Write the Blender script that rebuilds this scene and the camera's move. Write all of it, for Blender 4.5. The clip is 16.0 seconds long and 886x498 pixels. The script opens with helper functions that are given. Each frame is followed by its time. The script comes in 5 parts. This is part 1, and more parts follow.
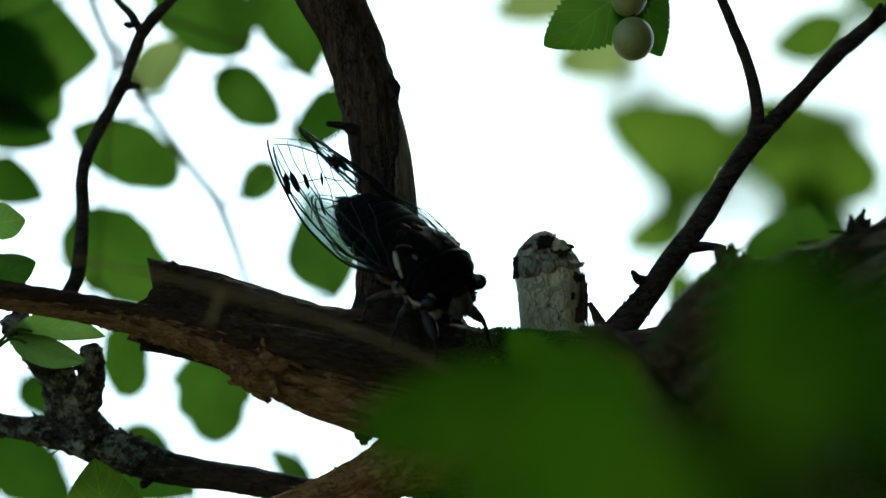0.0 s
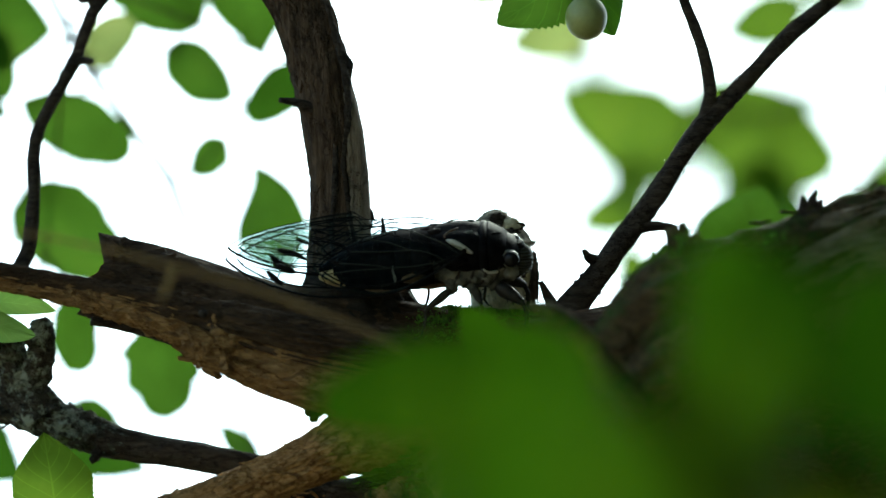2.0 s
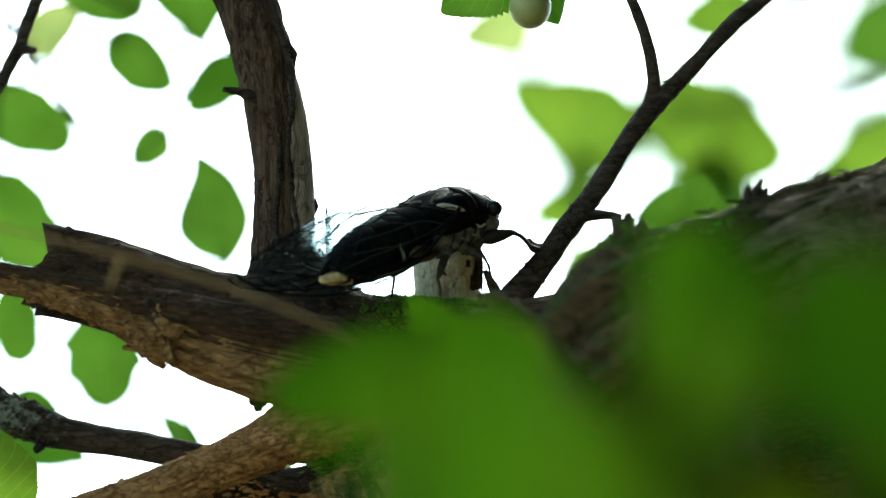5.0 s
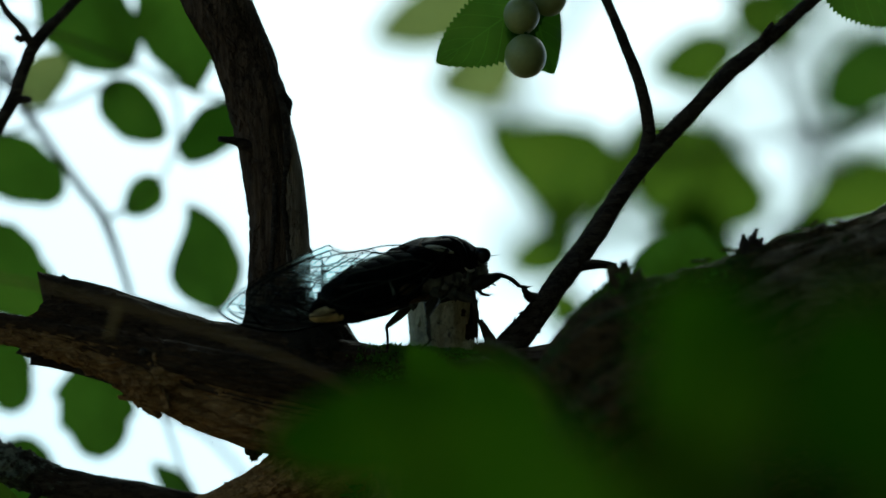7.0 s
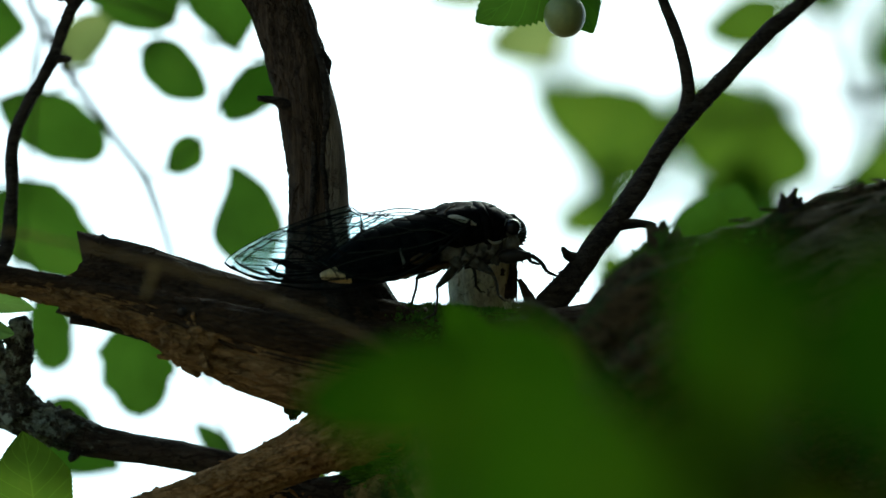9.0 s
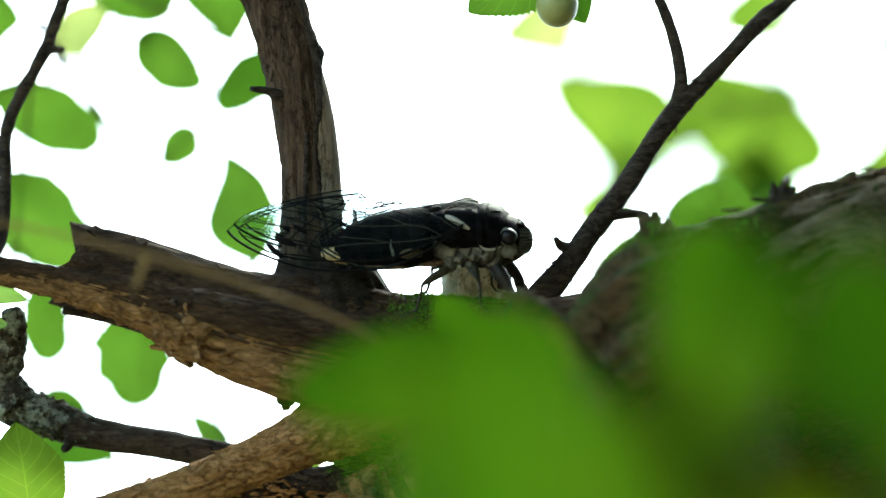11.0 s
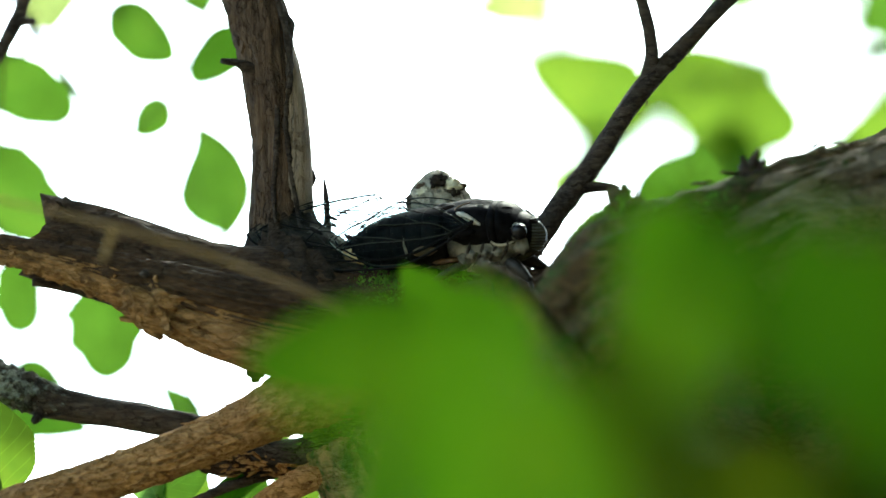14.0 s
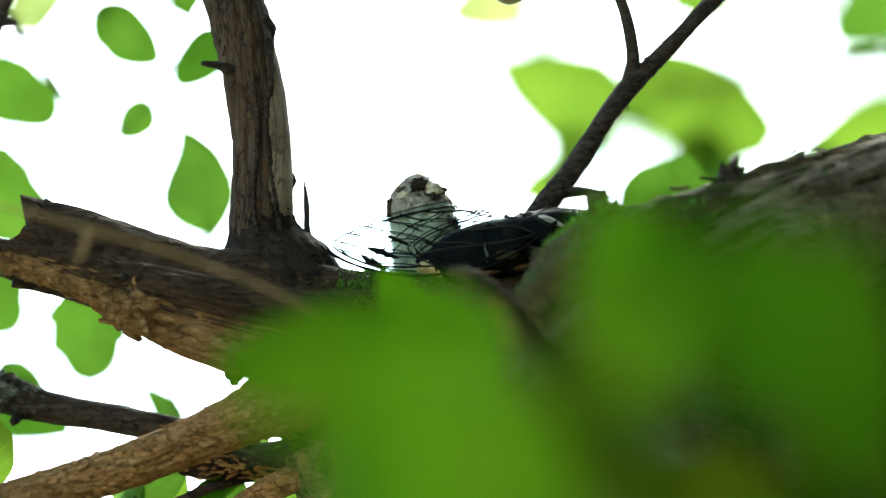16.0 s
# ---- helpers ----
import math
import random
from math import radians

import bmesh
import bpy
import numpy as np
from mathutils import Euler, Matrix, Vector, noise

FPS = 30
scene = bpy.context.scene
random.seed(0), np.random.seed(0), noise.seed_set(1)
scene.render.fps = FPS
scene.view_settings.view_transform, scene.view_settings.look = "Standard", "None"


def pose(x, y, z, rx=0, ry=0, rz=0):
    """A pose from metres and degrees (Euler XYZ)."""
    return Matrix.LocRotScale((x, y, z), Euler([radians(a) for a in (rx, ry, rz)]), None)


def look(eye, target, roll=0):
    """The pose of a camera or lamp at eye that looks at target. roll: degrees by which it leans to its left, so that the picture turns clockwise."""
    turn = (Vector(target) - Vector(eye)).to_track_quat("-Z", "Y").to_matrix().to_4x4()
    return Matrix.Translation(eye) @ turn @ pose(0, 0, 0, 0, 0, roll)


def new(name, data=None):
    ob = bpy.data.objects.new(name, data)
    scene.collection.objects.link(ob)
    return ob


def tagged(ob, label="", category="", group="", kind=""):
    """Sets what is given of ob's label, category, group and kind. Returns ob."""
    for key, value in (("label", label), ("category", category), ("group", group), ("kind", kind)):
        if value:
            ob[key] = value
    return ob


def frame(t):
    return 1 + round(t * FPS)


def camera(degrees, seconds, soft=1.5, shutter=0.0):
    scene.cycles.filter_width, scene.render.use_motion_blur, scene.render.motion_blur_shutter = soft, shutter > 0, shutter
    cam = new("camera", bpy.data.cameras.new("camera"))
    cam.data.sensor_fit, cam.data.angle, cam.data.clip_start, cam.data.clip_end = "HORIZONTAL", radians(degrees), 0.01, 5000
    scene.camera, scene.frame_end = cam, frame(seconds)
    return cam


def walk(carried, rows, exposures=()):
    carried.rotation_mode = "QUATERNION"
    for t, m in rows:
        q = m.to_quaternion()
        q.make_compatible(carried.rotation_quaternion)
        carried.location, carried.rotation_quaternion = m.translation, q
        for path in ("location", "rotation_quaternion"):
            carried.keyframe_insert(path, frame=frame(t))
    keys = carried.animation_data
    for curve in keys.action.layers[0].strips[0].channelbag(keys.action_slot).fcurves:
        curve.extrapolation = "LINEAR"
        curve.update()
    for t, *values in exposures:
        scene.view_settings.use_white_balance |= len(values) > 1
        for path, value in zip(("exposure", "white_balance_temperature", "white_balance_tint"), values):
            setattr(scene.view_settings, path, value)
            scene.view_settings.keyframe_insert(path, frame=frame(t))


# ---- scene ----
cam = camera(7.178, 16.0, 1.5)
cam.data.dof.use_dof = True
cam.data.dof.focus_distance = 1.5
cam.data.dof.aperture_fstop = 7.8

# The tree is drawn up in a plan that leans back with the view: x to the right, y away, z up the picture.
# Its origin lies in the crotch of the tree, 1.5 m from the eye, which looks 25 degrees upwards.
LEAN = radians(25)
EYE = Vector((0, 0, 1.62))
VIEW = Matrix.Translation(EYE) @ Matrix.Rotation(LEAN, 4, "X") @ Matrix.Translation((0, 1.5, 0))
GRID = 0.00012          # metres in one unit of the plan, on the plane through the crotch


def at(x, y, w=0.0):
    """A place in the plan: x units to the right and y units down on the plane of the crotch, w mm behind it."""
    k = (1500 + w) / 1500
    return Vector(((x - 784) * GRID * k, w / 1000, (441 - y) * GRID * k))


# seconds, shift of the eye in mm, then the way it looks (units right and up of the plan's middle) and its roll
PATH = [
    (0.0, 6, -142.9, 63.6, -0.43), (0.5, 5, -107.4, 50.7, -0.52), (1.0, 5, -86.5, 34.6, -0.47), (1.5, 4, -95.5, 40.0, -0.27),
    (2.0, 3, -57.1, 23.7, 0.05), (2.5, 2, -24.1, 17.5, 0.07), (3.0, 1, -11.6, 5.5, 0.02), (3.5, 0, 0.0, 0.0, 0.0),
    (4.0, -1, 18.3, 6.4, 0.08), (4.2, -2, 46, -1.2, 0.1), (6.3, -9, 9.9, 101.7, -0.2), (6.5, -10, 29.3, 124.7, -0.09), (7.0, -11, 49.6, 91.8, -0.05),
    (7.5, -11, 39.4, 82.4, 0.02), (8.0, -11, 28.6, 83.5, -0.06), (8.5, -9, 32.0, 54.6, -0.03), (9.0, -6, -19.7, 19.8, -0.03),
    (9.2, -5, 9.1, 14.5, 0.05), (11.3, 0, -9.3, 0.7, -0.12), (11.5, 0, -5.2, -2.9, -0.12), (12.0, 0, 11.7, -26.9, 0.02),
    (12.5, 0, 7.9, -19.5, 0.08), (13.0, 2, 36.0, -29.9, 0.0), (13.5, 4, 44.9, -35.3, 0.08), (14.0, 6, 46.0, -45.9, 0.04),
    (14.5, 8, 59.0, -44.3, 0.08), (15.0, 11, 75.8, -51.7, 0.25), (15.5, 13, 96.1, -46.4, 0.36), (16.0, 15, 82.1, -38.8, 0.41),
]
STOPS = [(0.0, -0.62), (0.9, -0.62), (1.5, -0.25), (2.5, 0.75), (3.5, 1.38), (4.2, 1.35), (6.3, -0.3), (6.5, -0.45), (7.0, -1.4), (8.5, -1.45), (9.0, -0.6), (9.2, -0.2), (11.3, 1.42), (12.5, 1.5), (16.0, 1.45)]
walk(cam, [(t, VIEW @ look((s / 1000, -1.5, 0), (u * GRID, 0, v * GRID), roll)) for t, s, u, v, roll in PATH], [(t, e, 5680 + 180 * e, -16 + 3 * e) for t, e in STOPS])

# ---- light ----
SUN_UP, SUN_ROUND = 50, 14
world = bpy.data.worlds.new("sky")
scene.world = world
world.use_nodes = True
sky = world.node_tree.nodes.new("ShaderNodeTexSky")
sky.sky_type = "NISHITA"
sky.sun_disc = False
sky.sun_elevation, sky.sun_rotation = radians(SUN_UP), radians(SUN_ROUND)
sky.dust_density, sky.air_density, sky.ozone_density = 3.0, 1.0, 0.6
back = world.node_tree.nodes["Background"]
back.inputs["Strength"].default_value = 0.36
world.node_tree.links.new(sky.outputs["Color"], back.inputs["Color"])

sun = new("sun", bpy.data.lights.new("sun", "SUN"))
sun.data.energy, sun.data.angle, sun.data.color = 1.1, radians(12), (1.0, 0.95, 0.86)
sun.matrix_world = look((math.sin(radians(SUN_ROUND)) * math.cos(radians(SUN_UP)), math.cos(radians(SUN_ROUND)) * math.cos(radians(SUN_UP)), math.sin(radians(SUN_UP))), (0, 0, 0))


# ---- materials ----
def material(name):
    m = bpy.data.materials.new(name)
    m.use_nodes = True
    nt = m.node_tree
    return m, nt, nt.nodes["Principled BSDF"]


def noise_node(nt, scale, detail=6, rough=0.6, coord="Object", stretch=(1, 1, 1), distort=0.0):
    tc = nt.nodes.new("ShaderNodeTexCoord")
    mp = nt.nodes.new("ShaderNodeMapping")
    mp.inputs["Scale"].default_value = stretch
    n = nt.nodes.new("ShaderNodeTexNoise")
    n.inputs["Scale"].default_value, n.inputs["Detail"].default_value, n.inputs["Roughness"].default_value = scale, detail, rough
    n.inputs["Distortion"].default_value = distort
    nt.links.new(tc.outputs[coord], mp.inputs["Vector"])
    nt.links.new(mp.outputs["Vector"], n.inputs["Vector"])
    return n


def ramp(nt, source, stops):
    r = nt.nodes.new("ShaderNodeValToRGB")
    while len(r.color_ramp.elements) < len(stops):
        r.color_ramp.elements.new(0.5)
    for e, (p, c) in zip(r.color_ramp.elements, stops):
        e.position, e.color = p, (*c, 1)
    nt.links.new(source, r.inputs["Fac"])
    return r


def mixed(nt, fac, a, b):
    m = nt.nodes.new("ShaderNodeMix")
    m.data_type = "RGBA"
    for src, sock in ((fac, m.inputs[0]), (a, m.inputs[6]), (b, m.inputs[7])):
        if isinstance(src, (tuple, float, int)):
            sock.default_value = (*src, 1) if isinstance(src, tuple) else src
        else:
            nt.links.new(src, sock)
    return m.outputs[2]


def bump(nt, source, bsdf, strength, distance):
    b = nt.nodes.new("ShaderNodeBump")
    b.inputs["Strength"].default_value, b.inputs["Distance"].default_value = strength, distance
    nt.links.new(source, b.inputs["Height"])
    nt.links.new(b.outputs["Normal"], bsdf.inputs["Normal"])


def bark(name, dark, mid, light, moss=0.0, lichen=0.0, rough=0.85, stretch=(0.2, 1, 1), plates=0.5, stain=0.0, cells=420, relief=0.0022):
    """Bark: long fibres, plates split by cracks, stains; with pads of moss or crusts of lichen where asked."""
    m, nt, p = material(name)
    fibre = noise_node(nt, 1300, 8, 0.7, stretch=stretch, distort=0.2)
    grain = noise_node(nt, 2200, 4, 0.6)
    patch = noise_node(nt, 110, 5, 0.65)
    base = ramp(nt, fibre.outputs["Fac"], [(0.32, dark), (0.5, mid), (0.7, light)]).outputs["Color"]
    tone = ramp(nt, patch.outputs["Fac"], [(0.35, tuple(c * 0.5 for c in mid)), (0.68, tuple(min(1, c * 1.2) for c in light))]).outputs["Color"]
    col = mixed(nt, 0.3, base, tone)
    crack = nt.nodes.new("ShaderNodeTexVoronoi")
    crack.feature = "DISTANCE_TO_EDGE"
    crack.inputs["Scale"].default_value = cells
    warp = nt.nodes.new("ShaderNodeVectorMath")
    warp.operation = "MULTIPLY_ADD"
    soft = noise_node(nt, 420, 5, 0.65)
    nt.links.new(soft.outputs["Color"], warp.inputs[0])
    warp.inputs[1].default_value = (0.0035, 0.0035, 0.0035)
    tc = nt.nodes.new("ShaderNodeTexCoord")
    mp = nt.nodes.new("ShaderNodeMapping")
    mp.inputs["Scale"].default_value = stretch
    nt.links.new(tc.outputs["Object"], mp.inputs["Vector"])
    nt.links.new(mp.outputs["Vector"], warp.inputs[2])
    nt.links.new(warp.outputs["Vector"], crack.inputs["Vector"])
    gap = ramp(nt, crack.outputs["Distance"], [(0.0, (1, 1, 1)), (0.05, (0, 0, 0))]).outputs["Color"]
    veil = mixed(nt, plates, (0.0, 0.0, 0.0), gap)
    col = mixed(nt, veil, col, tuple(c * 0.6 for c in dark))
    if stain:
        blot = noise_node(nt, 210, 9, 0.75)
        mask = ramp(nt, blot.outputs["Fac"], [(0.62 - 0.2 * stain, (0, 0, 0)), (0.68 - 0.2 * stain, (1, 1, 1))]).outputs["Color"]
        col = mixed(nt, mask, col, (0.07, 0.062, 0.052))
    if lichen:
        spots = noise_node(nt, 260, 7, 0.7)
        mask = ramp(nt, spots.outputs["Fac"], [(0.62 - 0.25 * lichen, (0, 0, 0)), (0.68 - 0.2 * lichen, (1, 1, 1))]).outputs["Color"]
        col = mixed(nt, mask, col, (0.32, 0.33, 0.27))
    if moss:
        pad = noise_node(nt, 150, 8, 0.75)
        mask = ramp(nt, pad.outputs["Fac"], [(0.66 - 0.4 * moss, (0, 0, 0)), (0.84 - 0.4 * moss, (1, 1, 1))]).outputs["Color"]
        col = mixed(nt, mask, col, (0.045, 0.08, 0.018))
    nt.links.new(col, p.inputs["Base Color"])
    p.inputs["Roughness"].default_value = rough
    p.inputs["Specular IOR Level"].default_value = 0.12
    height = mixed(nt, 0.35, mixed(nt, 0.35, fibre.outputs["Color"], grain.outputs["Color"]), mixed(nt, gap, (1.0, 1.0, 1.0), (0.0, 0.0, 0.0)))
    bump(nt, height, p, 1.0, relief)
    return m


def leaf_material(name, deep, pale, through_colour, gloss=0.5, thin=0.5, sheen=0.2):
    """A leaf: a waxy skin over a blade that lets light through, with paler veins."""
    m, nt, p = material(name)
    uv = nt.nodes.new("ShaderNodeUVMap")
    sep = nt.nodes.new("ShaderNodeSeparateXYZ")
    nt.links.new(uv.outputs["UV"], sep.inputs["Vector"])

    def maths(op, a, b=None):
        n = nt.nodes.new("ShaderNodeMath")
        n.operation = op
        for i, s in enumerate((a, b)):
            if s is None:
                continue
            if isinstance(s, (int, float)):
                n.inputs[i].default_value = s
            else:
                nt.links.new(s, n.inputs[i])
        return n.outputs[0]

    across = maths("ABSOLUTE", maths("SUBTRACT", sep.outputs["Y"], 0.5))
    side = maths("FRACT", maths("MULTIPLY", maths("SUBTRACT", sep.outputs["X"], maths("MULTIPLY", across, 0.55)), 7.0))
    side = maths("ABSOLUTE", maths("SUBTRACT", side, 0.5))
    vein = maths("MAXIMUM", maths("LESS_THAN", side, 0.035), maths("LESS_THAN", across, 0.012))
    blot = noise_node(nt, 180, 5, 0.6)
    info = nt.nodes.new("ShaderNodeObjectInfo")
    col = ramp(nt, blot.outputs["Fac"], [(0.3, deep), (0.7, pale)]).outputs["Color"]
    hsv = nt.nodes.new("ShaderNodeHueSaturation")
    nt.links.new(col, hsv.inputs["Color"])
    nt.links.new(maths("ADD", 0.8, maths("MULTIPLY", info.outputs["Random"], 0.4)), hsv.inputs["Value"])
    col = mixed(nt, maths("MULTIPLY", vein, 0.4), hsv.outputs["Color"], tuple(min(1, c * 1.8) for c in pale))
    nt.links.new(col, p.inputs["Base Color"])
    p.inputs["Roughness"].default_value = gloss
    p.inputs["Specular IOR Level"].default_value = sheen
    net = noise_node(nt, 700, 3, 0.5)
    bump(nt, net.outputs["Fac"], p, 0.25, 0.0003)
    t = nt.nodes.new("ShaderNodeBsdfTranslucent")
    # the darker clouds paint shadows of overlapping leaves into the blade
    cloud = noise_node(nt, 55, 4, 0.55)
    tone = ramp(nt, cloud.outputs["Fac"], [(0.3, tuple(c * k for c, k in zip(through_colour, (0.62, 0.6, 0.5)))), (0.52, through_colour), (0.75, tuple(c * k for c, k in zip(through_colour, (1.5, 1.25, 1.4))))]).outputs["Color"]
    light = mixed(nt, maths("MULTIPLY", vein, 0.3), tone, tuple(min(1, c * 1.6) for c in through_colour))
    nt.links.new(light, t.inputs["Color"])
    mix = nt.nodes.new("ShaderNodeMixShader")
    mix.inputs["Fac"].default_value = thin
    nt.links.new(p.outputs["BSDF"], mix.inputs[1])
    nt.links.new(t.outputs["BSDF"], mix.inputs[2])
    nt.links.new(mix.outputs["Shader"], nt.nodes["Material Output"].inputs["Surface"])
    return m


def plain(name, colour, rough=0.5, vary=0.25, scale=600, relief=0.3, coat=0.0, sheen=0.5):
    m, nt, p = material(name)
    n = noise_node(nt, scale, 5, 0.6)
    col = ramp(nt, n.outputs["Fac"], [(0.3, tuple(c * (1 - vary) for c in colour)), (0.7, tuple(min(1, c * (1 + vary)) for c in colour))])
    nt.links.new(col.outputs["Color"], p.inputs["Base Color"])
    p.inputs["Roughness"].default_value = rough
    p.inputs["Coat Weight"].default_value = coat
    p.inputs["Specular IOR Level"].default_value = sheen
    bump(nt, n.outputs["Fac"], p, relief, 0.0002)
    return m


BARK = bark("brown_bark", (0.075, 0.037, 0.014), (0.24, 0.124, 0.047), (0.48, 0.285, 0.12), plates=0.06, cells=300, stretch=(0.22, 1, 1))
BARK_DARK = bark("dark_bark", (0.02, 0.014, 0.011), (0.05, 0.036, 0.028), (0.11, 0.085, 0.066))
BARK_GREY = bark("grey_brown_bark", (0.03, 0.018, 0.011), (0.076, 0.047, 0.029), (0.175, 0.115, 0.074), stretch=(1, 1, 0.05), plates=0.1)
BARK_MOSSY = bark("mossy_bark", (0.022, 0.014, 0.006), (0.085, 0.056, 0.026), (0.165, 0.112, 0.056), moss=0.44)
BARK_CROTCH = bark("mossy_tan_bark", (0.09, 0.055, 0.02), (0.31, 0.205, 0.085), (0.52, 0.37, 0.17), moss=0.62, plates=0.05)
BARK_LIMB = bark("lit_brown_bark", (0.05, 0.036, 0.022), (0.16, 0.118, 0.07), (0.3, 0.225, 0.14), moss=0.22, plates=0.1)
BARK_TAN = bark("tan_fissured_bark", (0.13, 0.055, 0.018), (0.42, 0.215, 0.078), (0.6, 0.345, 0.145), plates=0.4, cells=480, stretch=(0.5, 1, 1))
# weathered wood of the limb; on the branch's crust it stands for shade
BARK_DEAD = bark("weathered_and_shaded_wood", (0.022, 0.012, 0.007), (0.06, 0.034, 0.018), (0.125, 0.076, 0.041), plates=0.2)
LICHEN_BARK = bark("lichen_bark", (0.018, 0.014, 0.01), (0.06, 0.049, 0.038), (0.14, 0.122, 0.098), lichen=0.5)
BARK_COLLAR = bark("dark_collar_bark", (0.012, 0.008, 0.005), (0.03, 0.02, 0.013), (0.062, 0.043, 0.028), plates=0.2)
PALE_WOOD = bark("pale_weathered_wood", (0.36, 0.28, 0.16), (0.82, 0.7, 0.46), (0.88, 0.8, 0.6), stretch=(1, 1, 0.5), plates=0.06, stain=0.2, relief=0.0007)
GREY_WOOD = bark("grey_stained_wood", (0.13, 0.1, 0.07), (0.42, 0.35, 0.255), (0.62, 0.54, 0.42), stretch=(1, 1, 0.6), plates=0.2, stain=0.3)
TWIG = bark("dark_twig", (0.018, 0.012, 0.009), (0.05, 0.036, 0.027), (0.11, 0.083, 0.062))
BARE_WOOD = bark("smooth_grey_tan_bark", (0.13, 0.093, 0.064), (0.27, 0.198, 0.14), (0.39, 0.305, 0.22), stretch=(1, 1, 0.08), plates=0.06)
STRAW = plain("dry_stem", (0.26, 0.165, 0.06), 0.7, 0.3, 300, 0.3, 0.0, 0.1)
STEM_GREEN = plain("green_stem", (0.05, 0.095, 0.012), 0.7, 0.3, 300, 0.3, 0.0, 0.05)
MOSS = plain("moss", (0.13, 0.24, 0.025), 0.9, 0.6, 900, 0.6)
LEAF = leaf_material("green_leaf", (0.022, 0.07, 0.008), (0.039, 0.095, 0.011), (0.072, 0.147, 0.012), sheen=0.1)
LEAF_DARK = leaf_material("dark_green_leaf", (0.02, 0.055, 0.008), (0.03, 0.07, 0.01), (0.04, 0.095, 0.006), sheen=0.1)
LEAF_YELLOW = leaf_material("yellow_green_leaf", (0.12, 0.17, 0.03), (0.2, 0.25, 0.06), (0.36, 0.42, 0.12))
# lighter copy of the green leaf: sunlight put into its colours
LEAF_SUN_TINT = leaf_material("sun_tinted_green_leaf", (0.048, 0.1, 0.008), (0.075, 0.135, 0.012), (0.145, 0.235, 0.018), sheen=0.1)
VINE_LEAF = leaf_material("vine_leaf", (0.0378, 0.1125, 0.0027), (0.064, 0.153, 0.0045), (0.07, 0.156, 0.004), 0.7, 0.3, 0.0)
# darker copy of the vine leaf: shade painted into its colour
VINE_LEAF_SHADE = leaf_material("shaded_vine_leaf", (0.0234, 0.063, 0.0018), (0.0378, 0.09, 0.0027), (0.0324, 0.081, 0.0018), 0.7, 0.3, 0.0)
VINE_LEAF_LIGHT = leaf_material("light_vine_leaf", (0.081, 0.1575, 0.0045), (0.1125, 0.1935, 0.0072), (0.0945, 0.1755, 0.0045), 0.7, 0.3, 0.0)
VINE_LEAF_OLD = leaf_material("olive_vine_leaf", (0.0288, 0.0504, 0.0018), (0.0522, 0.0792, 0.0036), (0.036, 0.054, 0.0018), 0.7, 0.25, 0.0)
VINE_LEAF_EDGE = leaf_material("yellowing_vine_leaf", (0.09, 0.14, 0.008), (0.14, 0.18, 0.015), (0.12, 0.16, 0.01), 0.7, 0.3, 0.0)
LEAF_PALE = leaf_material("pale_green_leaf", (0.075, 0.125, 0.035), (0.13, 0.19, 0.06), (0.2, 0.36, 0.06))
BERRY = plain("green_berry", (0.29, 0.3, 0.1), 0.45, 0.08, 900, 0.15)
CUTICLE = plain("black_cuticle", (0.0045, 0.004, 0.0042), 0.5, 0.6, 500, 0.8, 0.0, 0.01)
ABDOMEN = plain("dull_black_abdomen", (0.006, 0.0055, 0.005), 0.7, 0.6, 500, 0.4, 0.0, 0.02)
CUTICLE_BROWN = plain("brown_black_cuticle", (0.01, 0.0065, 0.005), 0.55, 0.6, 500, 0.8, 0.0, 0.03)
BAND = plain("cream_marking", (0.38, 0.33, 0.25), 0.6, 0.2, 700, 0.5)
TYMBAL = plain("brown_sound_plate", (0.085, 0.046, 0.02), 0.5, 0.6, 500, 0.5, 0.0, 0.2)
POWDER = plain("pale_powdered_underside", (0.095, 0.086, 0.066), 0.85, 0.8, 420, 0.6)
TAN_PLATE = plain("tan_abdomen_tip", (0.54, 0.33, 0.13), 0.5, 0.6, 500)
EYE_DARK = plain("glossy_black_eye", (0.01, 0.008, 0.008), 0.16, 0.2, 900, 0.02, 0.0, 0.16)
LEG = plain("olive_brown_leg", (0.036, 0.03, 0.018), 0.55, 0.6, 700, 0.4, 0.0, 0.12)
LEG_DARK = plain("dark_brown_leg", (0.016, 0.012, 0.009), 0.5, 0.6, 700, 0.4, 0.0, 0.2)
PALE_LEG = plain("pale_green_leg_base", (0.058, 0.054, 0.04), 0.7, 0.6, 700, 0.5)
VEIN = plain("dark_wing_vein", (0.006, 0.005, 0.0045), 0.6, 0.3, 900, 0.3, 0.0, 0.03)
VEIN_GREEN = plain("olive_wing_vein", (0.013, 0.013, 0.008), 0.5, 0.3, 900, 0.3, 0.0, 0.12)


